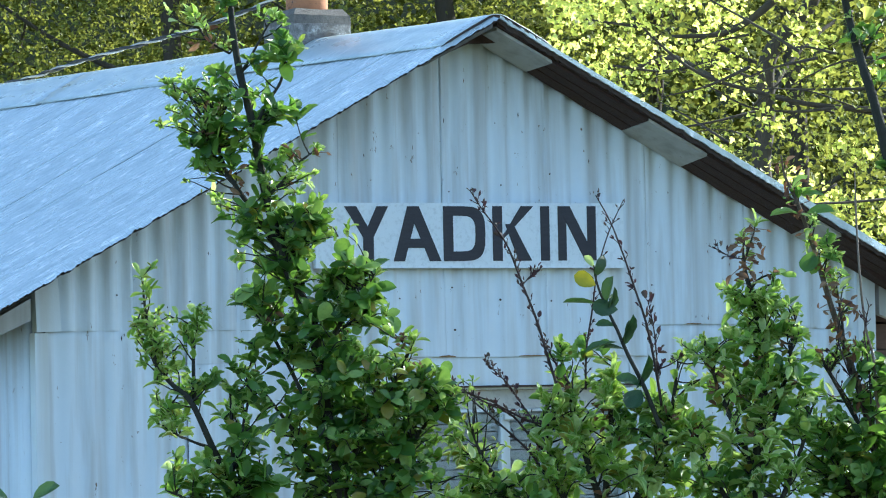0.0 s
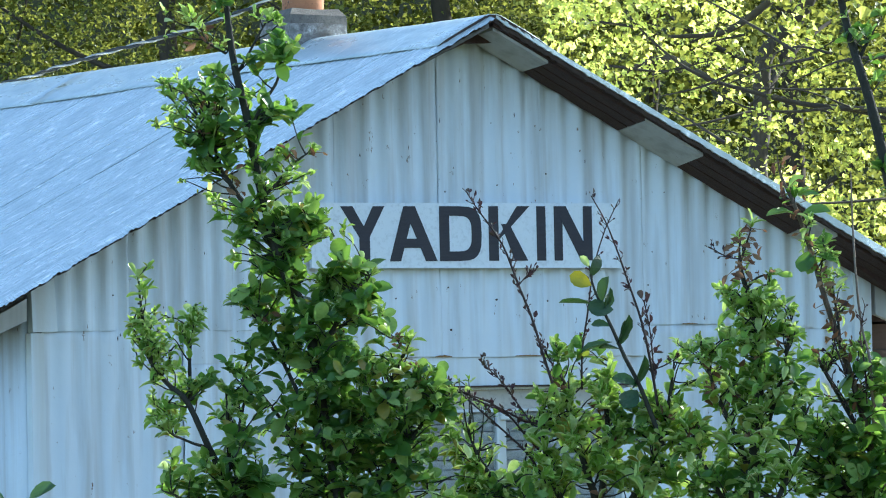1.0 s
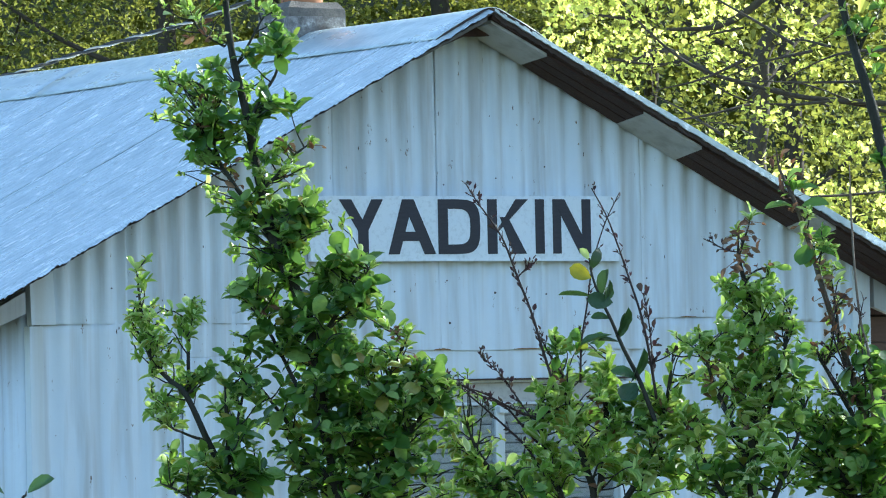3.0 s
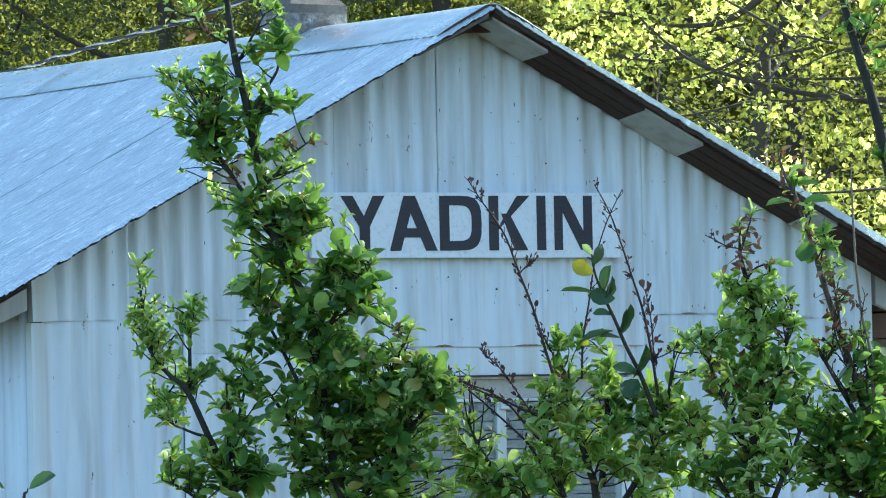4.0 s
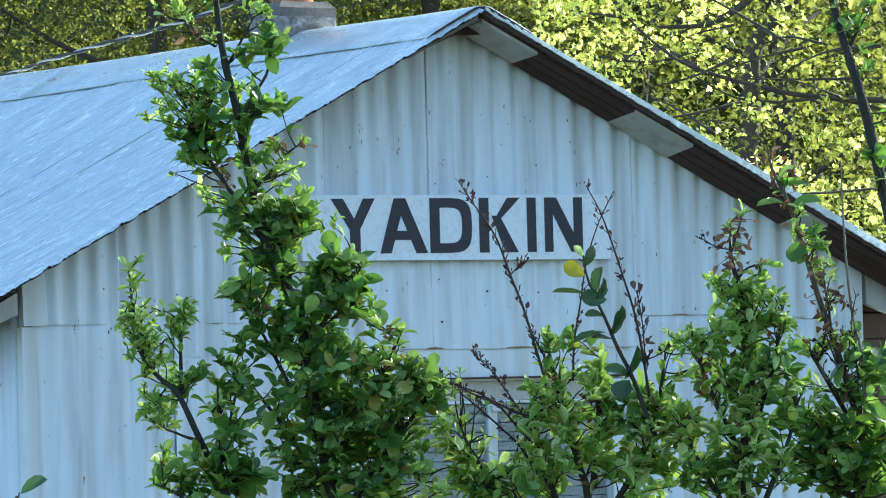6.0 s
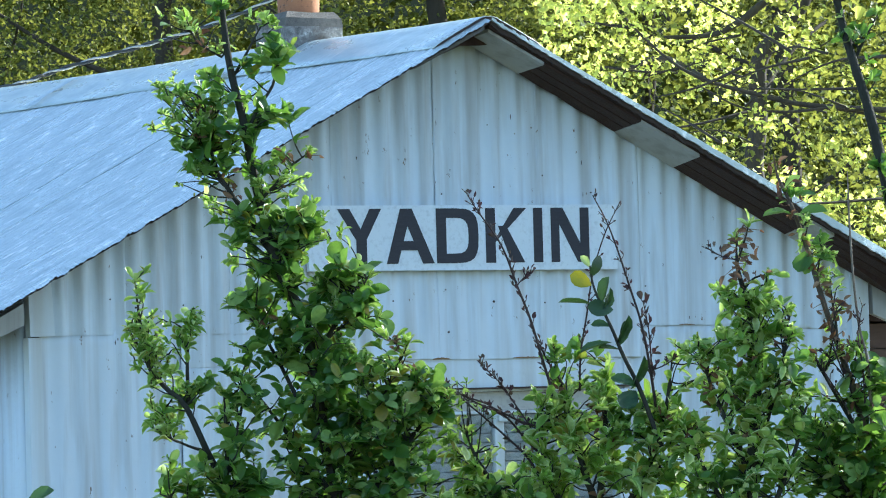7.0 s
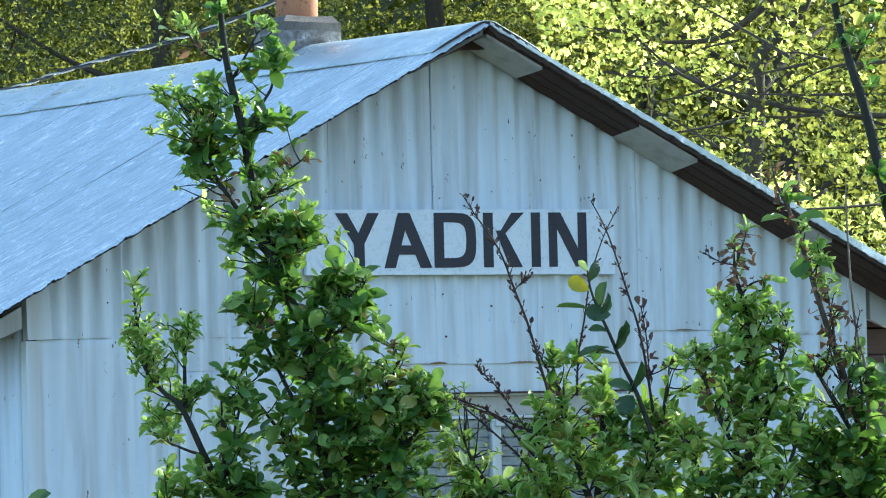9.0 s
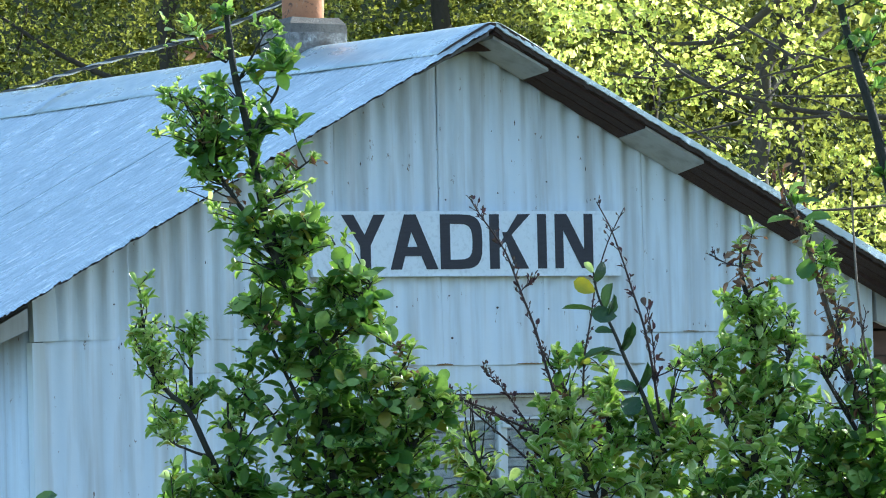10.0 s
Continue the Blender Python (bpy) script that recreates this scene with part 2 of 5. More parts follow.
def tube(points, radii, sides=6):
    """Vertices and faces of a tapering tube along the points."""
    pts = [Vector(p) for p in points]
    verts, faces = [], []
    n = len(pts)
    for i, p in enumerate(pts):
        d = (pts[min(i + 1, n - 1)] - pts[max(i - 1, 0)]).normalized()
        s = d.cross(Vector((0.31, 0.93, 0.2))).normalized()
        q = d.cross(s)
        for j in range(sides):
            a = 2 * math.pi * j / sides
            verts.append(p + (s * math.cos(a) + q * math.sin(a)) * radii[i])
    for i in range(n - 1):
        for j in range(sides):
            k = (j + 1) % sides
            faces.append((i * sides + j, i * sides + k, (i + 1) * sides + k, (i + 1) * sides + j))
    faces.append(tuple(range(sides))[::-1])
    faces.append(tuple((n - 1) * sides + j for j in range(sides)))
    return verts, faces


def smooth_line(points, per=6):
    """A Catmull-Rom line through the points."""
    p = [Vector(q) for q in points]
    p = [p[0] * 2 - p[1]] + p + [p[-1] * 2 - p[-2]]
    out = []
    for i in range(1, len(p) - 2):
        for s in range(per):
            t = s / per
            a, b, c, d = p[i - 1], p[i], p[i + 1], p[i + 2]
            out.append(0.5 * (2 * b + (c - a) * t + (2 * a - 5 * b + 4 * c - d) * t * t + (3 * b - a - 3 * c + d) * t ** 3))
    out.append(p[-2])
    return out


class Heap:
    """Collects vertices and faces of many small pieces for one mesh."""

    def __init__(self):
        self.v, self.f, self.n = [], [], 0

    def add(self, verts, faces):
        self.v.extend(verts)
        self.f.extend(tuple(i + self.n for i in f) for f in faces)
        self.n += len(verts)

    def mesh(self, name, mat, smooth=True):
        return mesh_of(name, self.v, self.f, mat, smooth)


# ---- ground: one sheet with a wooded bank behind the house and an added, unseen knoll beside it ----
def ground_height(x, y):
    t = min(max((y - 70) / 36, 0), 1)
    bank = 30 * t * t * (3 - 2 * t)
    # knoll out of view, added to carry the trees that dim the sun
    knoll = 13 * math.exp(-((x - 38) ** 2 + (y - 40) ** 2) / (2 * 9.0 ** 2))
    rough = 0.05 * noise.noise((x * 0.4, y * 0.4, 0)) if abs(x) < 60 and 0 < y < 70 else 0
    flat = 1 if y < 50 else 0
    return bank + (knoll if knoll > 0.02 else 0) + (rough if flat and not (-8 < x < 4 and 30 < y < 48) else 0)


def ground():
    xs = sorted({*range(-70, 71, 2), -3000, -1500, -700, -350, -180, -110, 110, 180, 350, 700, 1500, 3000})
    ys = sorted({*range(-20, 161, 2), -3000, -1200, -500, -200, -80, 200, 350, 700, 1500, 3000})
    verts = [(x, y, ground_height(x, y)) for y in ys for x in xs]
    w = len(xs)
    faces = [(j * w + i, j * w + i + 1, (j + 1) * w + i + 1, (j + 1) * w + i) for j in range(len(ys) - 1) for i in range(w - 1)]
    ob = new("ground", mesh_of("ground", verts, faces, SOIL, True))
    return tagged(ob, "grassy ground with leaf litter rising to a wooded bank", "ground", kind="structure")


ground()

# ---- the house: local x along the gable, y into the house, z up ----
HOUSE = pose(0.1114, 35.236, 0, 0, 0, 29.13)
HALF, APEX, SLOPE, LENGTH = 2.6, 3.856, 0.515, 11.5
OVER = 0.37           # the roof stands this far before the gable
PITCH, DEPTH = 0.1264, 0.0140
EAVE = 3.12           # half width of the roof
house = root("house", HOUSE, "small white corrugated iron house with a silver tin roof", "house")


def wave(u, sheet=None):
    """Depth of the wall's corrugation at u, the hollows towards the inside; each sheet is lapped a little off the next."""
    at = u if sheet is None else sheet
    lap = 0.018 if at < -2.05 else -0.055 if at < -0.157 else 0.0 if at < 1.107 else 0.020 if at < 1.739 else 0.033
    return DEPTH * math.cos(2 * math.pi * (u - 0.161 - lap) / PITCH)


def top_at(u):
    return APEX - SLOPE * abs(u)


def wall_sheet(u0, u1, low, high, out, seed, beaten=False, flat=1.0):
    """One corrugated sheet of the gable; high None: up to the roof."""
    rnd = random.Random(seed)
    n = max(2, round((u1 - u0) / (PITCH / 10)))
    us = [u0 + (u1 - u0) * i / n for i in range(n + 1)]
    if u0 < 0 < u1:
        us = sorted({*us, 0.0})
    steps = (0.0, 0.004) + tuple(0.05 * i for i in range(1, 21))
    rows = len(steps)
    verts, faces = [], []
    for u in us:
        t = top_at(u) + 0.030 if high is None else high
        for j in range(rows):
            z = low + (t - low) * steps[j]
            lift = 0.004 * noise.noise((u * 1.7, z * 2.3, seed)) - out
            if j == 0:
                z += 0.004 * noise.noise((u * 3, seed, 9))
            depth = 0.22 + 0.78 * min(max((z - low) / 0.55, 0), 1) if beaten else flat
            if seed in (4, 5):
                depth *= 0.25 + 0.75 * min(1.0, abs(u + 0.157) / 0.06)
            frayed = 0.004 * noise.noise((z * 11, seed, 3)) if u in (us[0], us[-1]) and high is None and abs(u) < 2.4 else 0
            if seed == 4 and u == us[-1] and z < 2.63:
                frayed = 0.006
            verts.append((u + frayed, wave(u, (u0 + u1) / 2) * depth + lift, z))
    for i in range(len(us) - 1):
        for j in range(rows - 1):
            faces.append((i * rows + j, (i + 1) * rows + j, (i + 1) * rows + j + 1, i * rows + j + 1))
    me = mesh_of("corrugated_sheet", verts, faces, WALL_PAINT, True)
    ob = child("corrugated_sheet", me, house)
    md = ob.modifiers.new("thick", "SOLIDIFY")
    md.thickness, md.offset = 0.0015, 0
    return ob


SEAMS = [-2.47, -2.053, -1.421, -0.789, -0.157, 0.475, 1.107, 1.739, 2.371, 2.598]
LOW_EDGE = [2.266, 2.262, 2.260, 2.105, 2.100, 2.098, 2.268, 2.236, 2.232]
WIN_L, WIN_R, WIN_LOW, WIN_TOP = -0.60, 1.00, 0.95, 1.925


def gable():
    for k in range(len(SEAMS) - 1):
        u0, u1 = SEAMS[k], SEAMS[k + 1] + (0.004 if k == 3 else 0.012 if k < 8 else 0)
        wall_sheet(u0, u1, LOW_EDGE[k], None, 0.008 + 0.0025 * (k % 2), k + 1, k in (3, 4, 5))
    for k, (u0, u1, top) in enumerate([(-2.545, -1.715, 2.32), (1.00, 1.739, 2.32), (1.739, 2.598, 2.30)]):
        wall_sheet(u0, u1, 0.15, top, 0.001 * k, 20 + k, flat=0.5 if k == 0 else 0.8)
    wall_sheet(-1.72, -0.60, 2.086, 2.32, 0.0045, 30, flat=0.6)
    wall_sheet(-1.72, -0.60, 0.15, 2.13, 0.0, 31, flat=0.5)
    wall_sheet(-0.60, 1.0, 0.15, WIN_LOW - 0.06, 0.0, 32)
    # inner lining with the window's opening, dark so that gaps between sheets look unlit
    bm = bmesh.new()
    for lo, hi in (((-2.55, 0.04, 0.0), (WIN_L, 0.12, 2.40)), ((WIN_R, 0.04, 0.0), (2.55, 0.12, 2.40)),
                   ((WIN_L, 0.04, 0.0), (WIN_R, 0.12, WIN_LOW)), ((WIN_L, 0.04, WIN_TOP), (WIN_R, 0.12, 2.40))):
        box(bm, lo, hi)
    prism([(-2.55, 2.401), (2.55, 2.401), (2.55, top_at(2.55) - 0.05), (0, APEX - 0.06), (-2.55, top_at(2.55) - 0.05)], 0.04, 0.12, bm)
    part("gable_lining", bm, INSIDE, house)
    # corner strips, a little crooked
    part("corner_board", prism([(-2.612, 0.1), (-2.532, 0.1), (-2.536, 2.258), (-2.612, 2.258)], -0.016, 0.05), TRIM_PAINT, house, "flat white corner strip")
    part("corner_board", prism([(-2.605, 2.262), (-2.462, 2.266), (-2.480, 2.60), (-2.612, 2.54)], -0.027, 0.03), TRIM_PAINT, house, "flat white corner strip")
    part("corner_board", prism([(2.50, 0.1), (2.602, 0.1), (2.606, 2.50), (2.49, 2.565)], -0.022, 0.05), TRIM_PAINT, house, "flat white corner strip")
    # flat board over the window
    part("head_board", box(bmesh.new(), (-0.62, -0.004, 1.926), (1.02, 0.03, 2.125), 0.003), TRIM_PAINT, house, "flat white board above the window")
    # dark colour stands in for the shadow line below the head board
    part("drip_cap", box(bmesh.new(), (-0.64, -0.034, 1.938), (1.04, -0.005, 1.948), 0.002), DARK_EDGE, house)
    part("foundation", box(bmesh.new(), (-2.58, 0.0, 0.0), (2.58, LENGTH, 0.16)), CEMENT, house)
    for q, (u0, u1, z, tall) in enumerate([(0.30, 0.47, 2.112, 0.0072), (-0.20, -0.09, 2.112, 0.0120), (0.70, 0.80, 2.112, 0.0072), (1.36, 1.47, 2.278, 0.0048), (-2.0, -1.93, 2.270, 0.0048)]):
        verts, faces = [], []
        n = 26
        for i in range(n + 1):
            u = u0 + (u1 - u0) * i / n
            h = tall * max(0.0, math.sin(math.pi * i / n)) ** 0.5 * (0.6 + 0.8 * abs(noise.noise((u * 140, q, 2))))
            v = (0.25 if abs(u - 0.3) < 0.7 else 1.0) * wave(u) - 0.0150
            verts += [(u, v, z - 0.008), (u, v, z - 0.006 + h), (u, v + 0.001, z - 0.006 + h), (u, v + 0.001, z - 0.008)]
        for i in range(n):
            for j in range(4):
                faces.append((i * 4 + j, (i + 1) * 4 + j, (i + 1) * 4 + (j + 1) % 4, i * 4 + (j + 1) % 4))
        child("rust_patch", mesh_of("rust_patch", verts, faces, RUST, False), house, "rust along the lower edge of the sheet")
    # nails
    h = Heap()
    rnd = random.Random(4)
    for k in range(8):
        for z0 in (2.30, 2.45, 3.05):
            for q in range(2):
                u = SEAMS[k] + 0.05 + 0.3 * q + rnd.uniform(-.02, .02)
                z = z0 + rnd.uniform(-.05, .05)
                if z < top_at(u) - 0.1 and rnd.random() < 0.65 and z > LOW_EDGE[k] + 0.02:
                    c = Vector((u, wave(u) - 0.016, z))
                    r = rnd.uniform(0.004, 0.007)
                    h.add([c + Vector((r * math.cos(a), 0.002 * s, r * math.sin(a))) for s in (-1, 1) for a in [i * math.pi / 3 for i in range(6)]],
                          [tuple(range(6))] + [(i, (i + 1) % 6, 6 + (i + 1) % 6, 6 + i) for i in range(6)])
    for _ in range(44):
        u, z = rnd.uniform(-2.2, 2.2), rnd.uniform(2.2, 3.5)
        if z < top_at(u) - 0.12 and not (-1.0 < u < 1.0 and 2.56 < z < 2.97):
            c = Vector((u, wave(u) - 0.0135, z))
            a, b = rnd.uniform(0.0012, 0.003), rnd.uniform(0.004, 0.014)
            h.add([c + Vector((p * a, q * 0.003, r * b)) for q in (0, 1) for p, r in ((0, -1), (1, -0.2), (0.3, 1), (-1, 0.2))], [(0, 1, 2, 3), (0, 4, 5, 1), (1, 5, 6, 2), (2, 6, 7, 3), (3, 7, 4, 0)])
    child("nail_heads", h.mesh("nail_heads", NAIL, False), house, kind="stuff")


gable()


def window():
    w = new("window_1")
    w.parent = house
    tagged(w, "white framed window with lowered grey blinds", kind="structure")
    bm = bmesh.new()
    for lo, hi in (((WIN_L, -0.01, WIN_LOW), (WIN_L + 0.06, 0.09, WIN_TOP)), ((WIN_R - 0.055, -0.03, WIN_LOW), (WIN_R + 0.03, 0.09, WIN_TOP)),
                   ((WIN_L + 0.06, 0.016, WIN_TOP - 0.122), (WIN_R - 0.055, 0.09, WIN_TOP - 0.105))):
        box(bm, lo, hi, 0.004)
    part("window_frame", bm, TRIM_PAINT, w)
    part("head_band", box(bmesh.new(), (WIN_L + 0.062, 0.026, WIN_TOP - 0.104), (WIN_R - 0.057, 0.09, WIN_TOP), 0.003), BEIGE, w, "beige band under the head board, shade painted in")
    part("mullion", box(bmesh.new(), (0.190, 0.010, WIN_LOW), (0.248, 0.07, WIN_TOP - 0.124), 0.006), TRIM_PAINT, w)
    part("latch", box(bmesh.new(), (0.205, -0.012, WIN_TOP - 0.165), (0.262, 0.012, WIN_TOP - 0.128), 0.006), TRIM_PAINT, w)
    part("window_sill", box(bmesh.new(), (WIN_L - 0.05, -0.06, WIN_LOW - 0.05), (WIN_R + 0.05, 0.09, WIN_LOW), 0.005), TRIM_PAINT, w)
    for u0, u1 in ((WIN_L + 0.06, 0.188), (0.250, WIN_R - 0.055)):
        p = part("pane", box(bmesh.new(), (u0, 0.030, WIN_LOW), (u1, 0.034, WIN_TOP - 0.122)), GLASS, w)
        p.visible_shadow = False
        slat = None
        for k in range(17):
            z = WIN_TOP - 0.150 - 0.051 * k
            if slat is None:
                bm = bmesh.new()
                box(bm, (u0, 0.045, -0.024), (u1, 0.048, 0.024))
                bmesh.ops.rotate(bm, verts=bm.verts, cent=(0, 0.0465, 0), matrix=Matrix.Rotation(radians(16), 3, "X"))
                slat = part("blind_slat", bm, BLIND, w)
                slat.location.z = z
            else:
                o = new("blind_slat", slat.data)
                o.parent, o.location.z = w, z


window()


# ---- roof ----
def roof_profile(v, r):
    """Small unevenness of the old roof."""
    return 0.010 * noise.noise((v * 0.5, r * 0.7, 1.5))


def roof_sheet_mesh(side, seed):
    """A corrugated sheet 0.61 m wide, from under the cap down to the eave."""
    pitch, amp, width = 0.0762, 0.0065, 0.635
    n, rows = 66, 25
    verts, faces = [], []
    for i in range(n + 1):
        v = width * i / n
        for j in range(rows):
            r = 0.06 + (EAVE - 0.06) * j / (rows - 1)
            z = -SLOPE * r + amp * math.sin(2 * math.pi * v / pitch) + 0.007 * noise.noise((v * 3, r * 2, seed))
            if i in (0, n):
                z += 0.007 * noise.noise((r * 5, i, seed)) - 0.0035
            if j == rows - 1:
                r += 0.006 * noise.noise((v * 9, seed, 0))
            verts.append((side * r, v, z))
    for i in range(n):
        for j in range(rows - 1):
            f = (i * rows + j, i * rows + j + 1, (i + 1) * rows + j + 1, (i + 1) * rows + j)
            faces.append(f if side < 0 else f[::-1])
    return mesh_of("roof_sheet", verts, faces, ROOF, True)


def roof():
    sheets = {s: [roof_sheet_mesh(s, k) for k in range(3)] for s in (-1, 1)}
    v, k = -OVER, 0
    while v < LENGTH + 0.2:
        for s in (-1, 1):
            o = child("roof_sheet", sheets[s][k % 3], house)
            o.location = (0, v, APEX + 0.075 + 0.0015 * (k % 2) + roof_profile(v, 0))
            o.rotation_euler = (0, radians(0.12) * noise.noise((v, s, 0)), 0)
            md = o.modifiers.new("thick", "SOLIDIFY")
            md.thickness, md.offset = 0.003, 0
        v += 0.6
        k += 1
    # board deck under the sheets
    for s in (-1, 1):
        rnd = random.Random(7 + s)
        r = 0.02
        while r < EAVE - 0.08:
            r1 = min(r + 0.19, EAVE - 0.06)
            front = -OVER + (0.075 if s < 0 else 0.02) + rnd.uniform(0, 0.02)
            bm = bmesh.new()
            ring = []
            for vv in (front, LENGTH + 0.3):
                for rr, dz in ((r, 0.0), (r1, 0.0), (r1, -0.022), (r, -0.022)):
                    ring.append(bm.verts.new((s * rr, vv, APEX + 0.058 - SLOPE * rr + dz)))
            for f in ((0, 1, 2, 3), (7, 6, 5, 4), (0, 4, 5, 1), (1, 5, 6, 2), (2, 6, 7, 3), (3, 7, 4, 0)):
                bm.faces.new([ring[i] for i in f])
            bmesh.ops.recalc_face_normals(bm, faces=bm.faces)
            part("deck_board", bm, DECK, house)
            r = r1 + 0.006
    # ridge cap in lengths
    for k in range(5):
        v0, v1 = -OVER - (0.012 if k == 0 else 0) + 2.45 * k, -OVER + 2.45 * (k + 1) + 0.04
        verts, faces = [], []
        n = 14
        half = 0.345
        prof = [(q, b - SLOPE * abs(q)) for q, b in ((-half, 0.087), (-half + 0.045, 0.094), (-0.20, 0.099), (-0.10, 0.099), (-0.05, 0.099))] + [(-0.02, 0.081), (0.02, 0.081)]
        prof += [(-q, z) for q, z in prof[4::-1]]
        for i in range(n + 1):
            v = v0 + (v1 - v0) * i / n
            hump = 0.002 * math.sin(min(max(v / 6.0, 0), 1) * math.pi)
            for u, z in prof:
                if abs(u) > 0.25:
                    wider = 0.0125 * max(v, 0.0)
                    u, z = u + math.copysign(wider, u), z - SLOPE * wider
                edge = 0.005 * noise.noise((v * 7, u * 9, k)) if abs(u) > 0.3 else 0.002 * noise.noise((v * 5, u * 9, k))
                verts.append((u, v, APEX + 0.001 * (k % 2) + z + edge + hump + roof_profile(v, 0)))
        m = len(prof)
        for i in range(n):
            for j in range(m - 1):
                faces.append((i * m + j, (i + 1) * m + j, (i + 1) * m + j + 1, i * m + j + 1))
        if k == 0:
            bm = bmesh.new()
            ends = [[bm.verts.new((u, v0 + dv, APEX + z - dz)) for u, z in prof] for dv, dz in ((0.004, 0.0), (0.004, 0.016), (0.016, 0.016), (0.016, 0.0))]
            for a in range(4):
                for j in range(len(prof) - 1):
                    bm.faces.new((ends[a][j], ends[a][j + 1], ends[(a + 1) % 4][j + 1], ends[(a + 1) % 4][j]))
            bmesh.ops.recalc_face_normals(bm, faces=bm.faces)
            part("cap_end", bm, DARK_EDGE, house, "dark end of the ridge cap")
        o = child("ridge_cap", mesh_of("ridge_cap", verts, faces, CAP, True), house, "bent silver ridge cap")
        md = o.modifiers.new("thick", "SOLIDIFY")
        md.thickness, md.offset = 0.003, 0
    # front lips: thin with a dark strip on one side, turned down and silver on the other
    def lip(s, drop0, tall0, tall1, mat, front, back, label, ragged=0.0, lean=0.0):
        bm = bmesh.new()
        n = 420
        z = lambda r: APEX + 0.085 - drop0 - SLOPE * r
        cuts = []
        for i in range(n + 1):
            r = 0.02 + (EAVE - 0.02) * i / n
            low = z(r) - tall0 - (tall1 - tall0) * i / n + ragged * (noise.noise((r * 16, s, 0)) + 0.7 * noise.noise((r * 47, s, 5)) + 0.6 * noise.noise((r * 88, s, 7)))
            push = 0.3 * ragged * noise.noise((r * 20, s, 8))
            cuts.append([bm.verts.new((s * r, v, w)) for v, w in ((-OVER + front, z(r)), (-OVER + front + push - lean, low), (-OVER + back + push - lean, low), (-OVER + back, z(r)))])
        for p, q in zip(cuts, cuts[1:]):
            for j in range(4):
                bm.faces.new((p[j], p[(j + 1) % 4], q[(j + 1) % 4], q[j]))
        bm.faces.new(cuts[0])
        bm.faces.new(cuts[-1][::-1])
        bmesh.ops.recalc_face_normals(bm, faces=bm.faces)
        part("roof_edge", bm, mat, house, label)

    lip(-1, -0.002, 0.020, 0.026, ROOF, 0.010, 0.016, "ragged silver roof edge over the gable", 0.011, 0.075)
    # dark strip stands in for the thin line the roof edge casts
    lip(-1, 0.004, 0.028, 0.034, DARK_EDGE, 0.020, 0.028, "thin dark strip painted as shade under the roof edge", 0.008, 0.062)
    # short light board left under the cap, split at its end
    z = lambda r: APEX + 0.052 - SLOPE * r
    part("rake_board", prism([(-0.02, z(0.02)), (-0.47, z(0.47)), (-0.45, z(0.45) - 0.020), (-0.20, z(0.20) - 0.027), (-0.02, z(0.02) - 0.030)], -OVER + 0.004, -OVER + 0.022), GREY_BOARD, house, "weathered grey board under the roof edge")
    # dark planks that close the peak behind the boards
    part("peak_block", prism([(-0.34, z(0.34) - 0.03), (-0.02, z(0.02) - 0.03), (0.05, z(0.05) - 0.03), (0.11, z(0.11) - 0.05), (-0.05, z(0.05) - 0.085), (-0.30, z(0.30) - 0.055)], -0.16, -0.10), DECK, house, "dark boards under the peak")
    lip(1, -0.006, 0.022, 0.052, ROOF, -0.008, 0.006, "silver roof edge turned down over the boards", 0.008)
    lip(1, 0.012, 0.030, 0.050, DARK_EDGE, 0.010, 0.020, "dark strip under the roof edge", 0.012)
    # lining of the overhang, sloping down to the wall: light panels between dark boards
    def lining(name, r0, r1, mat, label, out=0.0, planks=()):
        bm = bmesh.new()
        rings = []
        n = max(2, round((r1 - r0) / 0.06))
        for i in range(n + 1):
            r = r0 + (r1 - r0) * i / n
            top = APEX + 0.034 - SLOPE * r
            fall = 0.022 + 0.015 * min(r, 1.7) + 0.006 * noise.noise((r * 9, out * 50, 4))
            front, back = -OVER + 0.05, -0.030
            prof = [(front, top), (front, top - 0.014 - out)]
            for t in planks:
                v, low = front + (back - front) * t, top - 0.014 - out - fall * t
                gap = 0.006 + 0.004 * noise.noise((r * 6, t * 9, 1))
                prof += [(v, low), (v, low + gap), (v + 0.008, low + gap), (v + 0.008, low - 0.002)]
            prof += [(back, top - 0.016 - out - fall), (back, top)]
            rings.append([bm.verts.new((r, v, z)) for v, z in prof])
        m = len(rings[0])
        for p, q in zip(rings, rings[1:]):
            for j in range(m):
                bm.faces.new((p[j], p[(j + 1) % m], q[(j + 1) % m], q[j]))
        bm.faces.new(rings[0])
        bm.faces.new(rings[-1][::-1])
        bmesh.ops.recalc_face_normals(bm, faces=bm.faces)
        part(name, bm, mat, house, label)

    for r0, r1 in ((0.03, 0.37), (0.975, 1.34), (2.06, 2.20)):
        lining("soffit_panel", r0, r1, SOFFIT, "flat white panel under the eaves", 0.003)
    for r0, r1 in ((0.373, 0.972), (1.343, 2.057), (2.203, 2.80)):
        lining("eave_board", r0, r1, DECK, "dark weathered boards under the eaves", planks=(0.3, 0.62))
    z = lambda r: APEX + 0.018 - SLOPE * r
    part("eave_board", prism([(2.30, z(2.30)), (2.86, z(2.86)), (2.86, z(2.86) - 0.09), (2.30, z(2.30) - 0.03)], -0.15, -0.11), DECK, house, "dark sagging board under the eaves")
    # rafter tails that pass the corners
    for s in (-1, 1):
        r0, r1 = 2.635, EAVE - 0.10
        drop = 0.055 if s < 0 else 0.01
        tall = 0.115 if s < 0 else 0.17
        z = lambda r: APEX - 0.005 - drop - SLOPE * r
        pts = [(s * r0, z(r0)), (s * r1, z(r1)), (s * r1, z(r1) - tall * 0.7), (s * r0, z(r0) - tall)]
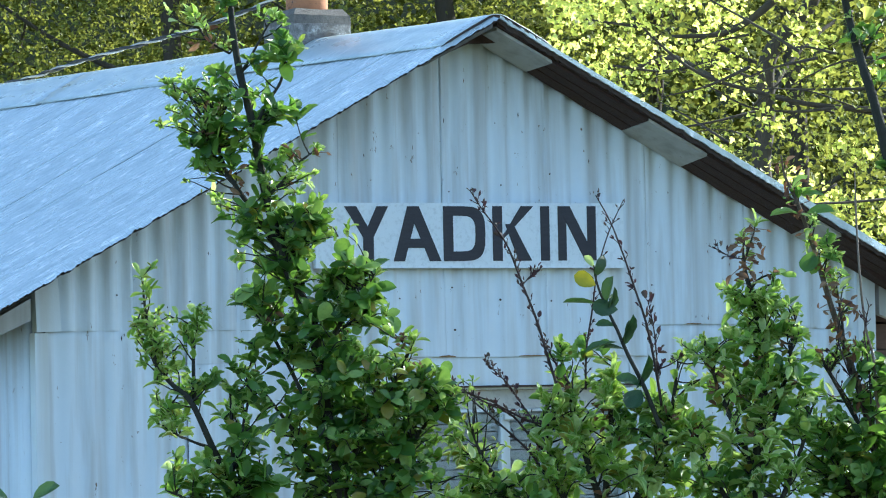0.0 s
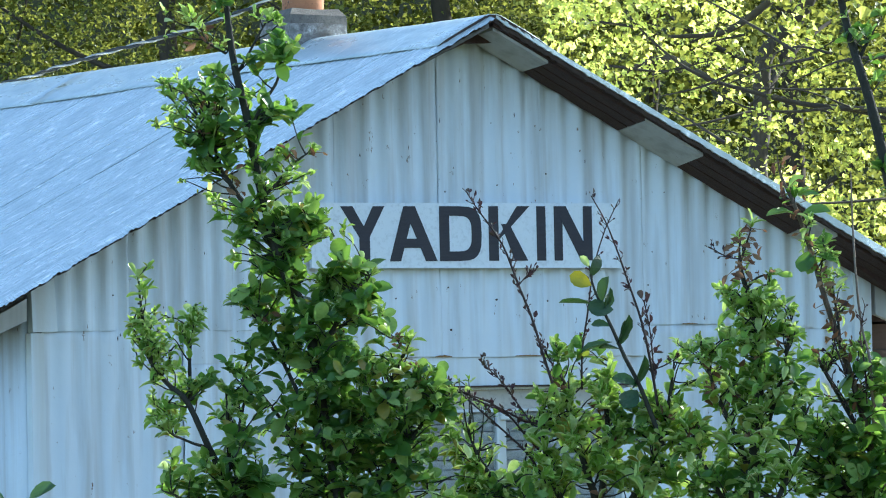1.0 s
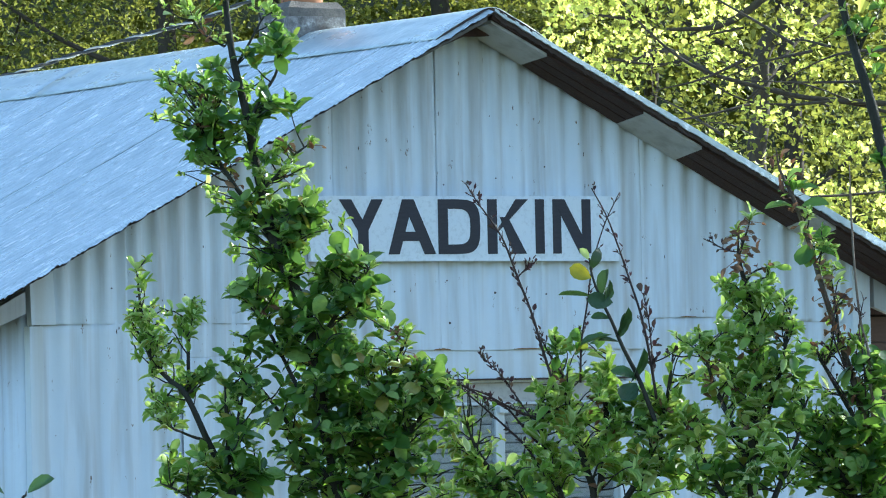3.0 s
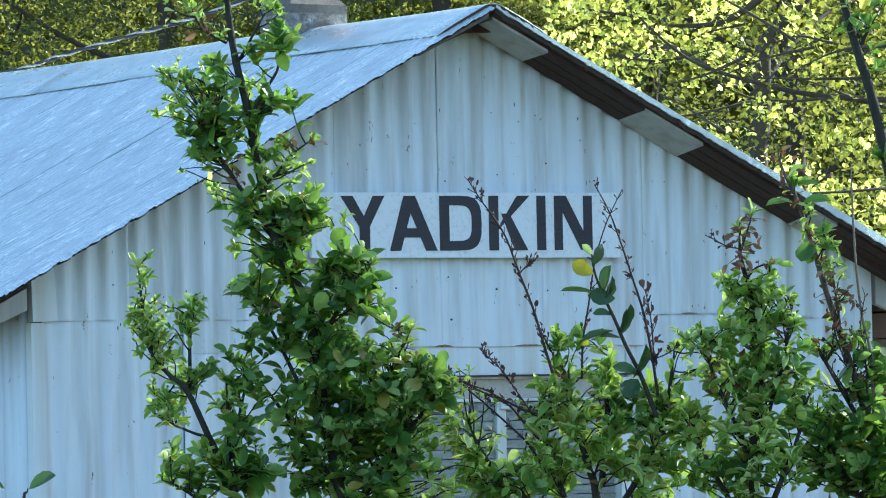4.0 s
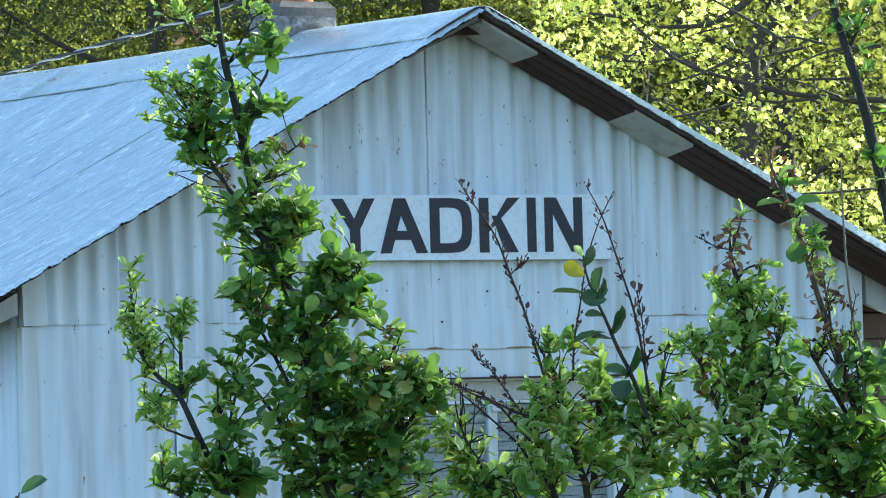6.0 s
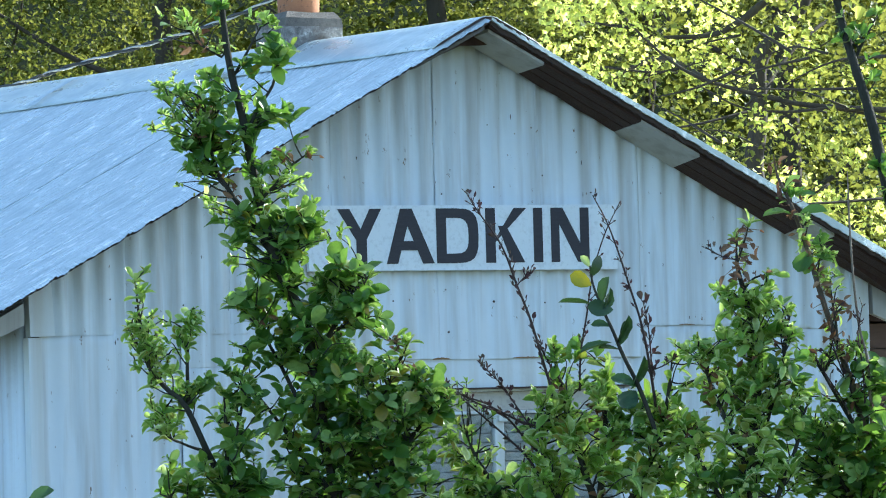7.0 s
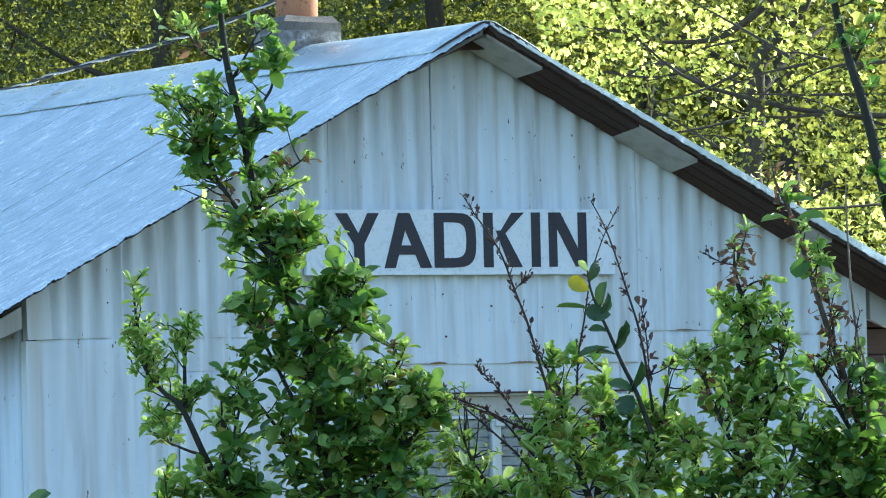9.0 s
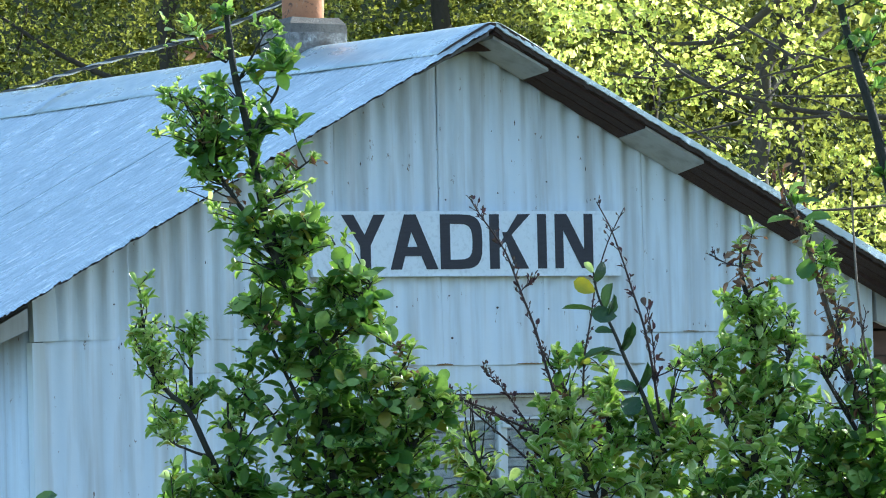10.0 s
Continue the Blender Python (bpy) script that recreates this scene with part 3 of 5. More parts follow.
        part("rafter_tail", prism(pts if s > 0 else pts[::-1], -0.02, 0.025), SOFFIT, house, "dull white rafter tail at the eave")
    # long side walls and the rear
    for s in (-1, 1):
        n = 220
        verts, faces = [], []
        for i in range(n + 1):
            v = 0.05 + (LENGTH - 0.1) * i / n
            for z in (0.15, 1.3, top_at(HALF) + 0.02):
                verts.append((s * (2.585 + 0.010 * math.cos(2 * math.pi * v / 0.209)), v, z))
        for i in range(n):
            for j in range(2):
                f = (i * 3 + j, i * 3 + j + 1, i * 3 + j + 4, i * 3 + j + 3)
                faces.append(f if s > 0 else f[::-1])
        o = child("side_wall", mesh_of("side_wall", verts, faces, WALL_PAINT, True), house, "white corrugated side wall")
        md = o.modifiers.new("thick", "SOLIDIFY")
        md.thickness, md.offset = 0.05, -1 if s < 0 else 1
    part("rear_wall", prism([(-2.55, 0.15), (2.55, 0.15), (2.55, top_at(2.55)), (0, APEX), (-2.55, top_at(2.55))], LENGTH - 0.1, LENGTH), WALL_PAINT, house)


roof()


def chimney():
    s, v0 = 0.185, 1.80
    bm = box(bmesh.new(), (-s, v0 - s, APEX - 0.35), (s, v0 + s, APEX + 0.175), 0.012)
    bmesh.ops.subdivide_edges(bm, edges=[e for e in bm.edges if e.calc_length() > 0.1], cuts=4, use_grid_fill=True)
    for v in bm.verts:
        v.co += Vector((noise.noise(v.co * 9), noise.noise(v.co * 9 + Vector((7, 0, 0))), noise.noise(v.co * 9 + Vector((0, 7, 0))))) * 0.008
    ch = part("chimney", bm, CEMENT, house, "mottled grey rendered chimney stack")
    bm = bmesh.new()
    rings = [(s - 0.001, APEX + 0.172), (s - 0.006, APEX + 0.222), (0.148, APEX + 0.258)]
    lv = [[bm.verts.new((a * q * 1.0, v0 + b * q, z + 0.018 * noise.noise((a * 3.3, b * 3.3, z * 9)))) for a, b in ((-1, -1), (0, -1), (1, -1), (1, 0), (1, 1), (0, 1), (-1, 1), (-1, 0))] for q, z in rings]
    for i in range(2):
        for j in range(8):
            bm.faces.new((lv[i][j], lv[i][(j + 1) % 8], lv[i + 1][(j + 1) % 8], lv[i + 1][j]))
    bm.faces.new(lv[2])
    bm.faces.new(lv[0][::-1])
    part("mortar_cap", bm, CROWN, ch, "dark sloping mortar cap")
    bm = bmesh.new()
    n = 28
    prof = [(0.118, APEX + 0.22), (0.120, APEX + 0.37), (0.116, APEX + 0.57), (0.126, APEX + 0.58), (0.126, APEX + 0.62), (0.098, APEX + 0.62), (0.095, APEX + 0.25)]
    rg = [[bm.verts.new((r * math.cos(2 * math.pi * i / n), v0 + r * math.sin(2 * math.pi * i / n), z)) for i in range(n)] for r, z in prof]
    for a, b in zip(rg, rg[1:]):
        for i in range(n):
            bm.faces.new((a[i], a[(i + 1) % n], b[(i + 1) % n], b[i]))
    part("clay_pot", bm, CLAY, ch, "orange clay chimney pot", True)


chimney()


# ---- the name board on the gable ----
def sign():
    sg = root("name_board", HOUSE @ pose(-0.034, 0, -0.004), "white name board with black capital letters on the gable", "sign")
    part("board", prism([(-0.932, 2.592), (0.985, 2.585), (0.985, 2.940), (-0.932, 2.943)], -0.062, -0.034), SIGN_WHITE, sg)
    z0, z1 = 2.627, 2.924
    h = z1 - z0
    w = 0.060

    def strokes(name, polys):
        bm = bmesh.new()
        for k, p in enumerate(polys):
            prism(p, -0.0655 - 0.0004 * k, -0.0615, bm)
        part("letter_" + name, bm, SIGN_BLACK, sg)

    def bar(a, b, wa, wb=None):
        """A slanting stroke with level ends, from a to b."""
        wb = wa if wb is None else wb
        return [(a[0], a[1]), (a[0] + wa, a[1]), (b[0] + wb, b[1]), (b[0], b[1])]

    mid = z0 + 0.44 * h
    strokes("Y", [bar((-0.754, z1), (-0.642, mid), 0.074, 0.064), bar((-0.556, z1), (-0.642, mid), 0.070, 0.064)[::-1], bar((-0.640, z0), (-0.640, mid + 0.02), 0.062)])
    strokes("A", [bar((-0.457, z0), (-0.368, z1), 0.068, 0.070), bar((-0.234, z0), (-0.368, z1), 0.070, 0.070)[::-1], bar((-0.40, z0 + 0.072), (-0.385, z0 + 0.122), 0.18, 0.15)])
    # D: an upright and a bowed outer stroke
    x0, x1 = -0.148, 0.112
    outer, inner = [], []
    for i in range(13):
        a = math.pi / 2 - math.pi * i / 12
        e = 0.62
        cx, sx = abs(math.cos(a)) ** e, math.copysign(abs(math.sin(a)) ** e, math.sin(a))
        outer.append((x0 + 0.12 + (x1 - x0 - 0.12) * cx, (z0 + z1) / 2 + h / 2 * sx))
        inner.append((x0 + 0.11 + (x1 - x0 - 0.11 - w) * cx, (z0 + z1) / 2 + (h / 2 - 0.052) * sx))
    outer, inner = [(x0 + 0.03, z1)] + outer + [(x0 + 0.03, z0)], [(x0 + 0.03, z1 - 0.052)] + inner + [(x0 + 0.03, z0 + 0.052)]
    polys = [[outer[i], outer[i + 1], inner[i + 1], inner[i]] for i in range(len(outer) - 1)]
    bm = bmesh.new()
    for p in polys:
        prism(p, -0.0655, -0.0615, bm)
    prism(bar((x0, z0), (x0, z1), w), -0.0659, -0.0615, bm)
    part("letter_D", bm, SIGN_BLACK, sg)
    strokes("K", [bar((0.158, z0), (0.158, z1), w), bar((0.200, z0 + 0.105), (0.336, z1), 0.01, 0.078), bar((0.318, z0), (0.236, z0 + 0.20), 0.082, 0.05)[::-1]])
    strokes("I", [bar((0.458, z0), (0.458, z1), 0.056)])
    strokes("N", [bar((0.568, z0), (0.568, z1), 0.052), bar((0.752, z0), (0.752, z1), 0.055), bar((0.735, z0), (0.572, z1), 0.072, 0.070)[::-1]])
    part("bracket", box(bmesh.new(), (-0.944, -0.064, 2.895), (-0.934, -0.03, 2.955), 0.001), NAIL, sg)
    part("bolt", box(bmesh.new(), (-0.872, -0.070, 2.905), (-0.852, -0.0622, 2.918), 0.002), NAIL, sg)


sign()


# ---- brown lean-to beside the house ----
def lean_to():
    sh = root("shed", HOUSE, "low shed of brown horizontal boards beside the house", "shed")
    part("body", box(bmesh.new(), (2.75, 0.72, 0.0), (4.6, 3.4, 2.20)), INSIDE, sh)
    me = None
    for k in range(15):
        z = 0.06 + 0.148 * k
        if me is None:
            o = part("plank", prism([(2.74, 0), (4.62, 0), (4.62, 0.142), (2.74, 0.142)], 0.68, 0.715), BROWN_BOARD, sh)
            me = o.data
        else:
            o = new("plank", me)
            o.parent = sh
        o.location.z = z
    part("roof", prism([(2.70, 2.30), (4.75, 2.23), (4.75, 2.27), (2.70, 2.34)], 0.60, 3.5), DECK, sh)


lean_to()


# ---- woods behind the house ----
def leaf_field(name, centres, per, spread, size, mat, parent, seed, tilt=1.0, lean=(0, 0, 1.0)):
    """Many small folded leaves in clumps round the centres, as one mesh."""
    g = np.random.default_rng(seed)
    c = np.repeat(np.array(centres, dtype=float), per, axis=0)
    n = len(c)
    c = c + g.normal(0, 1, (n, 3)) * np.array(spread)
    d = g.normal(0, 1, (n, 3)) * np.array((1, 1, 0.6))
    d[:, 2] -= 0.35
    d /= np.linalg.norm(d, axis=1)[:, None]
    up = np.array(lean) + g.normal(0, tilt, (n, 3))
    x = np.cross(d, up)
    x /= np.linalg.norm(x, axis=1)[:, None] + 1e-6
    z = np.cross(x, d)
    s = size * g.uniform(0.6, 1.3, n)
    half = [(0.0, 0.0, 0.0), (0.30, 0.04, 0.06), (0.52, 0.40, 0.12), (0.24, 0.52, 0.06), (0.17, 0.86, 0.02), (0.0, 1.0, -0.08)]
    shape = np.array(half + [(-a, b, c) for a, b, c in half[1:5]])
    k = len(shape)
    v = c[:, None, :] + s[:, None, None] * (shape[None, :, 0:1] * x[:, None, :] + shape[None, :, 1:2] * d[:, None, :] + shape[None, :, 2:3] * z[:, None, :])
    base = np.arange(n)[:, None] * k
    f = np.concatenate([base + np.array((0, 1, 2, 3, 4, 5)), base + np.array((0, 5, 9, 8, 7, 6))], axis=0)
    me = bpy.data.meshes.new(name)
    me.from_pydata(v.reshape(-1, 3).tolist(), [], f.tolist())
    me.materials.append(mat)
    return child(name, me, parent, kind="stuff") if parent else new(name, me)


def limb(points, r0, r1, parent, name="limb", mat=None, per=5, sides=7, label=""):
    line = smooth_line(points, per)
    n = len(line)
    line = [p + Vector((noise.noise(p * 2.1), noise.noise(p * 2.1 + Vector((5, 0, 0))), 0)) * r0 * 0.8 for p in line]
    me = mesh_of(name, *tube(line, [r0 + (r1 - r0) * i / (n - 1) for i in range(n)], sides), mat or TREE_BARK, True)
    return child(name, me, parent, label)


def scatter(rnd, lo, hi, n, keep=None):
    out = []
    while len(out) < n:
        p = tuple(rnd.uniform(a, b) for a, b in zip(lo, hi))
        if keep is None or keep(p):
            out.append(p)
    return out


def thick_cover(p, cell, share):
    """Uneven cover: keeps clumps and leaves gaps."""
    return noise.noise(Vector(p) * cell) > share


def maple():
    t = root("maple_tree", pose(0, 0, 0), "broad maple in bright backlit spring leaf behind the house", "tree")
    limb([(4.9, 45.0, -0.1), (4.7, 45.0, 2.0), (4.6, 44.8, 4.0), (4.3, 44.9, 7.0), (4.1, 45.0, 10.5)], 0.26, 0.08, t, "trunk", sides=10)
    limb([(4.62, 44.8, 3.3), (3.282, 43.80, 3.789), (2.981, 43.40, 3.809), (2.487, 43.20, 3.843), (2.140, 43.00, 3.911), (1.760, 42.80, 4.012), (1.529, 42.70, 4.149), (1.224, 42.60, 4.458)], 0.026, 0.007, t)
    limb([(4.62, 44.8, 3.0), (3.264, 43.60, 3.646), (2.718, 43.30, 3.813), (2.325, 43.00, 3.794), (2.017, 42.80, 3.820), (1.714, 42.60, 3.965)], 0.015, 0.005, t)
    limb([(2.063, 43.00, 3.803), (1.791, 42.80, 3.732), (1.563, 42.70, 3.691), (1.262, 42.60, 3.640)], 0.010, 0.006, t)
    limb([(1.760, 42.80, 4.012), (1.568, 43.60, 4.203), (1.387, 43.90, 4.190), (1.180, 44.10, 4.099), (1.048, 44.30, 4.017)], 0.022, 0.012, t)
    limb([(2.940, 43.00, 3.204), (2.673, 42.80, 3.180), (2.400, 42.60, 3.163), (2.209, 42.50, 3.126)], 0.010, 0.007, t)
    limb([(4.5, 44.9, 4.6), (3.049, 44.50, 4.858), (2.488, 44.20, 4.771), (2.125, 44.00, 4.495), (1.889, 43.90, 4.379), (1.541, 43.80, 4.361)], 0.05, 0.012, t)
    limb([(4.5, 44.9, 5.6), (3.0, 44.4, 6.6), (1.6, 44.0, 7.2), (0.4, 43.8, 7.4)], 0.07, 0.015, t)
    limb([(4.4, 44.9, 6.0), (6.0, 45.4, 7.4), (7.4, 45.6, 8.0)], 0.07, 0.015, t)
    fine = random.Random(12)
    for k in range(26):
        a = Vector((fine.uniform(0.9, 3.4), fine.uniform(42.0, 44.6), fine.uniform(3.0, 4.6)))
        d = Vector((fine.choice((-1, -1, 1)) * fine.uniform(0.3, 0.9), fine.uniform(-0.3, 0.3), fine.uniform(-0.25, 0.55)))
        limb([a, a + d * 0.5 + Vector((0, 0, fine.uniform(-0.06, 0.08))), a + d], fine.uniform(0.006, 0.014), 0.003, t, "branch", per=5, sides=5)
    rnd = random.Random(11)
    def open_place(p):
        """Gaps of the crown: round the limbs and by the dark trunk behind."""
        x, z = p[0], p[2]
        return (2.02 < x < 2.40 and z > 3.86) or (1.34 < x < 1.72 and 3.72 < z < 4.02) or (x < 0.7 and z > 4.55) or (2.5 < x < 2.75 and z > 4.25) or (x > 2.25 and 3.6 < z < 4.05) or (x > 2.4 and z > 4.12 and noise.noise(Vector(p) * 2.3) < 0.12)
    near = scatter(rnd, (0.55, 42.9, 2.4), (4.4, 46.5, 5.1), 118, lambda p: thick_cover(p, 1.45, 0.27) and p[2] > 4.42 - (p[0] - 0.2) * 0.9 and not open_place(p))
    near += scatter(rnd, (0.72, 42.2, 4.0), (1.45, 43.6, 4.85), 30) + scatter(rnd, (1.3, 42.2, 3.9), (1.95, 43.6, 4.8), 8) + scatter(rnd, (2.1, 42.2, 3.0), (3.1, 43.6, 3.75), 8)
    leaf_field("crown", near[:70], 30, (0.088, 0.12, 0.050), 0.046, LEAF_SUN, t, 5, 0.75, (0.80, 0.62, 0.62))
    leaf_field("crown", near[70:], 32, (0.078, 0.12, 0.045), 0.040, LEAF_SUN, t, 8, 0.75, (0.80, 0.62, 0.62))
    # inner leaves get the darker woodland colour in place of real shade
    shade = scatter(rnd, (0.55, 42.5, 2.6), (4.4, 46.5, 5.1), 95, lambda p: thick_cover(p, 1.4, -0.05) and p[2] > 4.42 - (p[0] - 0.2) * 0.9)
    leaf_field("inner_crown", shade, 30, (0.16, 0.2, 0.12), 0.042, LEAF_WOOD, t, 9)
    rest = scatter(rnd, (-0.5, 41.5, 4.9), (8.5, 48.5, 11.0), 260, lambda p: ((p[0] - 4) / 4.6) ** 2 + ((p[1] - 45) / 3.6) ** 2 + ((p[2] - 7) / 4.0) ** 2 < 1)
    leaf_field("outer_crown", rest, 22, (0.3, 0.3, 0.22), 0.11, LEAF_SUN, t, 6)


maple()


def leaning_tree():
    t = root("woodland_tree", pose(0, 0, 0), "dark leaning trunk in the woods behind the house", "tree", "woodland trees")
    limb([(2.2, 50.0, -0.1), (2.420, 50.00, 3.190), (2.461, 50.00, 4.017), (2.561, 50.00, 4.582), (2.763, 50.00, 4.883), (2.947, 50.00, 5.271), (3.189, 50.00, 6.314)], 0.085, 0.05, t, "trunk", sides=9)
    limb([(2.496, 50.00, 4.234), (2.662, 50.30, 4.510), (2.926, 50.60, 4.787), (3.219, 51.00, 4.984)], 0.03, 0.012, t)
    rnd = random.Random(21)
    leaf_field("crown", scatter(rnd, (0.6, 48.8, 5.6), (5.6, 53, 11), 260), 18, (0.3, 0.3, 0.25), 0.10, LEAF_WOOD, t, 22)
    leaf_field("low_sprays", scatter(rnd, (0.6, 48.8, 3.0), (4.2, 52, 5.8), 60, lambda p: thick_cover(p, 0.9, 0.1)), 20, (0.18, 0.2, 0.12), 0.075, LEAF_WOOD, t, 23)


leaning_tree()


def wood_tree(x, y, lean, seed, fine):
    rnd = random.Random(seed)
    t = root("woodland_tree", pose(x, y, ground_height(x, y)), "slender woodland tree in olive green leaf behind the house", "tree", "woodland trees")
    trunk = [(0, 0, -0.2), (lean * 0.3, 0, 2.5), (lean * 0.6, 0.1, 5.0), (lean, 0, 8.0), (lean * 1.2, 0.2, 12.0)]
    limb(trunk, rnd.uniform(0.09, 0.16), 0.03, t, "trunk", sides=8)
    for k in range(7):
        z = 2.6 + 1.1 * k
        a = rnd.uniform(0, 6.28)
        L = rnd.uniform(1.2, 2.2)
        b = Vector((lean * z / 9, 0, z))
        limb([b, b + Vector((math.cos(a) * L * 0.5, math.sin(a) * L * 0.5, 0.4)), b + Vector((math.cos(a) * L, math.sin(a) * L, 1.0))], 0.035, 0.01, t, per=4, sides=5)
    low = scatter(rnd, (-1.7, -1.8, 2.0), (1.7, 1.8, 7.2), fine, lambda p: thick_cover((p[0] + x, p[1] + y, p[2]), 0.8, -0.12))
    leaf_field("crown", low, 44, (0.2, 0.2, 0.15), 0.042, LEAF_WOOD, t, seed + 1)
    top = scatter(rnd, (-2.2, -2.2, 7.0), (2.2, 2.2, 13.0), 150, lambda p: (p[0] ** 2 + p[1] ** 2) < 5 - 0.35 * (p[2] - 7))
    leaf_field("outer_crown", top, 20, (0.35, 0.35, 0.3), 0.13, LEAF_WOOD, t, seed + 2)


for k, (x, y, lean) in enumerate([(-5.4, 57.5, 0.3), (-3.9, 60.5, -0.5), (-2.6, 57.0, 0.4), (-1.2, 60.0, 0.2), (0.3, 57.6, -0.4), (1.7, 60.5, 0.5), (3.2, 57.4, -0.2), (4.7, 60.0, 0.3), (6.3, 57.5, -0.3)]):
    wood_tree(x, y, lean, 40 + 3 * k, 350)


def far_woods():
    rnd = random.Random(90)
    c = scatter(rnd, (-24, 69, 0.5), (24, 78, 13.5), 3200)
    ob = leaf_field("far_woods", c, 16, (0.6, 0.6, 0.5), 0.20, LEAF_FAR, None, 91)
    tagged(ob, "dense dark green woods on the bank", "woods", kind="stuff")


far_woods()


def near_woods():
    """An unseen tree line added on the near side, behind the viewer; it closes the place and blocks low sky."""
    rnd = random.Random(95)
    c = scatter(rnd, (-60, -24, 0.3), (60, -16, 11.5), 2600, lambda p: p[2] < 9.0 + 2.5 * noise.noise((p[0] * 0.2, 0, 0)))
    ob = leaf_field("near_woods", c, 12, (0.8, 0.8, 0.7), 0.42, LEAF_FAR, None, 96)
    tagged(ob, "unseen dark green tree line added to block low sky", "woods", kind="stuff")


near_woods()


def sun_screen_tree(x, y, seed):
    """Unseen tall trees added on the knoll, through whose crowns the low sun reaches the shrubs in flecks."""
    rnd = random.Random(seed)
    z = ground_height(x, y)
    t = root("unseen_tree", pose(x, y, z), "unseen tall tree added on the knoll to filter the sun", "tree", "trees on the knoll")
    limb([(0, 0, -0.3), (0.1, 0, 6), (0.0, 0.2, 12), (0.1, 0, 19)], 0.3, 0.06, t, "trunk", sides=9)
    c = scatter(rnd, (-5.5, -5.5, 2.5), (5.5, 5.5, 21), 46, lambda p: (p[0] / 5.5) ** 2 + (p[1] / 5.5) ** 2 + ((p[2] - 11.5) / 9.5) ** 2 < 1)
    leaf_field("crown", c, 16, (0.6, 0.6, 0.5), 0.34, LEAF_WOOD, t, seed + 1)


for k, (x, y) in enumerate([(33.0, 37.5), (36.5, 43.5), (30.0, 43.0), (39.0, 36.5)]):
    sun_screen_tree(x, y, 200 + 5 * k)


# ---- overhead cable, a bright strand wound round a dark one ----
def cable():
    cb = root("overhead_cable", pose(0, 0, 0), "twisted overhead service cable, bright strand round dark jacket", "cable")
    line = smooth_line([(-6.583, 45.00, 3.688), (-4.490, 43.00, 3.763), (-2.776, 41.00, 3.970), (-2.417, 41.00, 4.070), (-2.058, 41.00, 4.169), (-1.699, 41.00, 4.258), (-1.340, 41.00, 4.365), (-1.088, 41.00, 4.463), (-0.475, 41.00, 4.744), (0.465, 41.00, 5.261)], 70)
    d = 0.0080
    for name, ph, mat, r in (("bright_strand", 0, WIRE_BRIGHT, 0.0068), ("dark_strand", math.pi, WIRE_DARK, 0.0098)):
        pts, run = [], 0.0
        for i, p in enumerate(line):
            run += (p - line[i - 1]).length if i else 0
            a = ph + run * 2 * math.pi / 0.27
            pts.append(p + Vector((0, math.cos(a), math.sin(a))) * d)
        child(name, mesh_of(name, *tube(pts, [r] * len(pts), 6), mat, True), cb)


cable()


# ---- shrubs before the house ----
def leaf_shape(width, fold, curl, twist=0.0, broad=True, rim=0.0):
    """A leaf one unit long, folded along its midrib, its margins turned up by rim; broad: widest towards the tip."""
    ys = (0.0, 0.18, 0.42, 0.68, 0.88, 1.0)
    ws = (0.0, 0.50, 0.90, 1.0, 0.66, 0.0) if broad else (0.0, 0.72, 1.0, 0.78, 0.36, 0.0)
    verts = [(0, y, -curl * y * y) for y in ys]
    for s in (-1, 1):
        for share, up in ((0.80, 0.35 * rim), (1.0, rim)):
            for i in (1, 2, 3, 4):
                w = ws[i] * width * 0.5 * share
                wavy = 0.02 * math.sin(5.0 * i + 2.0 * s + 9 * width) * share
                verts.append((s * w, ys[i], -curl * ys[i] ** 2 + fold * w * (1 + 0.3 * s * twist) + s * twist * 0.06 * ys[i] + up * ws[i] + wavy))
    blade, margin = [], []
    for o, flip in ((6, True), (14, False)):
        fs = [(0, 1, o), (4, 5, o + 3)] + [(i + 1, i + 2, o + i + 1, o + i) for i in range(3)]
        ms = [(0, o, o + 4), (5, o + 7, o + 3)] + [(o + i, o + i + 1, o + i + 5, o + i + 4) for i in range(3)]
        blade += fs if flip else [f[::-1] for f in fs]
        margin += ms if flip else [f[::-1] for f in ms]
    return verts, blade + margin


SHAPES = [leaf_shape(0.58, 0.30, 0.18, 0, True, 0.04), leaf_shape(0.64, 0.18, 0.38, 0.8, True, 0.06), leaf_shape(0.52, 0.5, 0.05, -0.6, True, 0.03), leaf_shape(0.70, 0.12, -0.12, 0.3, True, 0.05), leaf_shape(0.56, 0.35, 0.45, -0.3, True, -0.05)]
SLIM = [leaf_shape(0.56, 0.45, 0.10, 0, True, 0.05), leaf_shape(0.54, 0.3, 0.45, 0.7, True, 0.09), leaf_shape(0.42, 0.7, -0.15, -0.6, False, 0.06), leaf_shape(0.60, 0.35, -0.22, 0.4, True, 0.08), leaf_shape(0.46, 0.6, 0.6, -0.4, True, 0.10)]
BLADE = 10  # faces of the blade; the rest are the thin margin


def leaf_mesh(v, f, m):
    me = mesh_of("leaf", v, f, m, True)
    if m is LEAF_YOUNG:
        me.materials.append(LEAF_RIM)
        me.polygons.foreach_set("material_index", [0] * BLADE + [1] * (len(f) - BLADE))
    return me


LEAF_MESH = {m.name: [leaf_mesh(v, f, m) for v, f in sh] for m, sh in ((LEAF_OLD, SHAPES), (LEAF_YOUNG, SLIM), (LEAF_YELLOW, SHAPES), (LEAF_DARK, SHAPES))}
MASS_OF = {LEAF_OLD.name: LEAF_OLD_MASS, LEAF_YOUNG.name: LEAF_YOUNG_MASS, LEAF_RIM.name: LEAF_RIM}


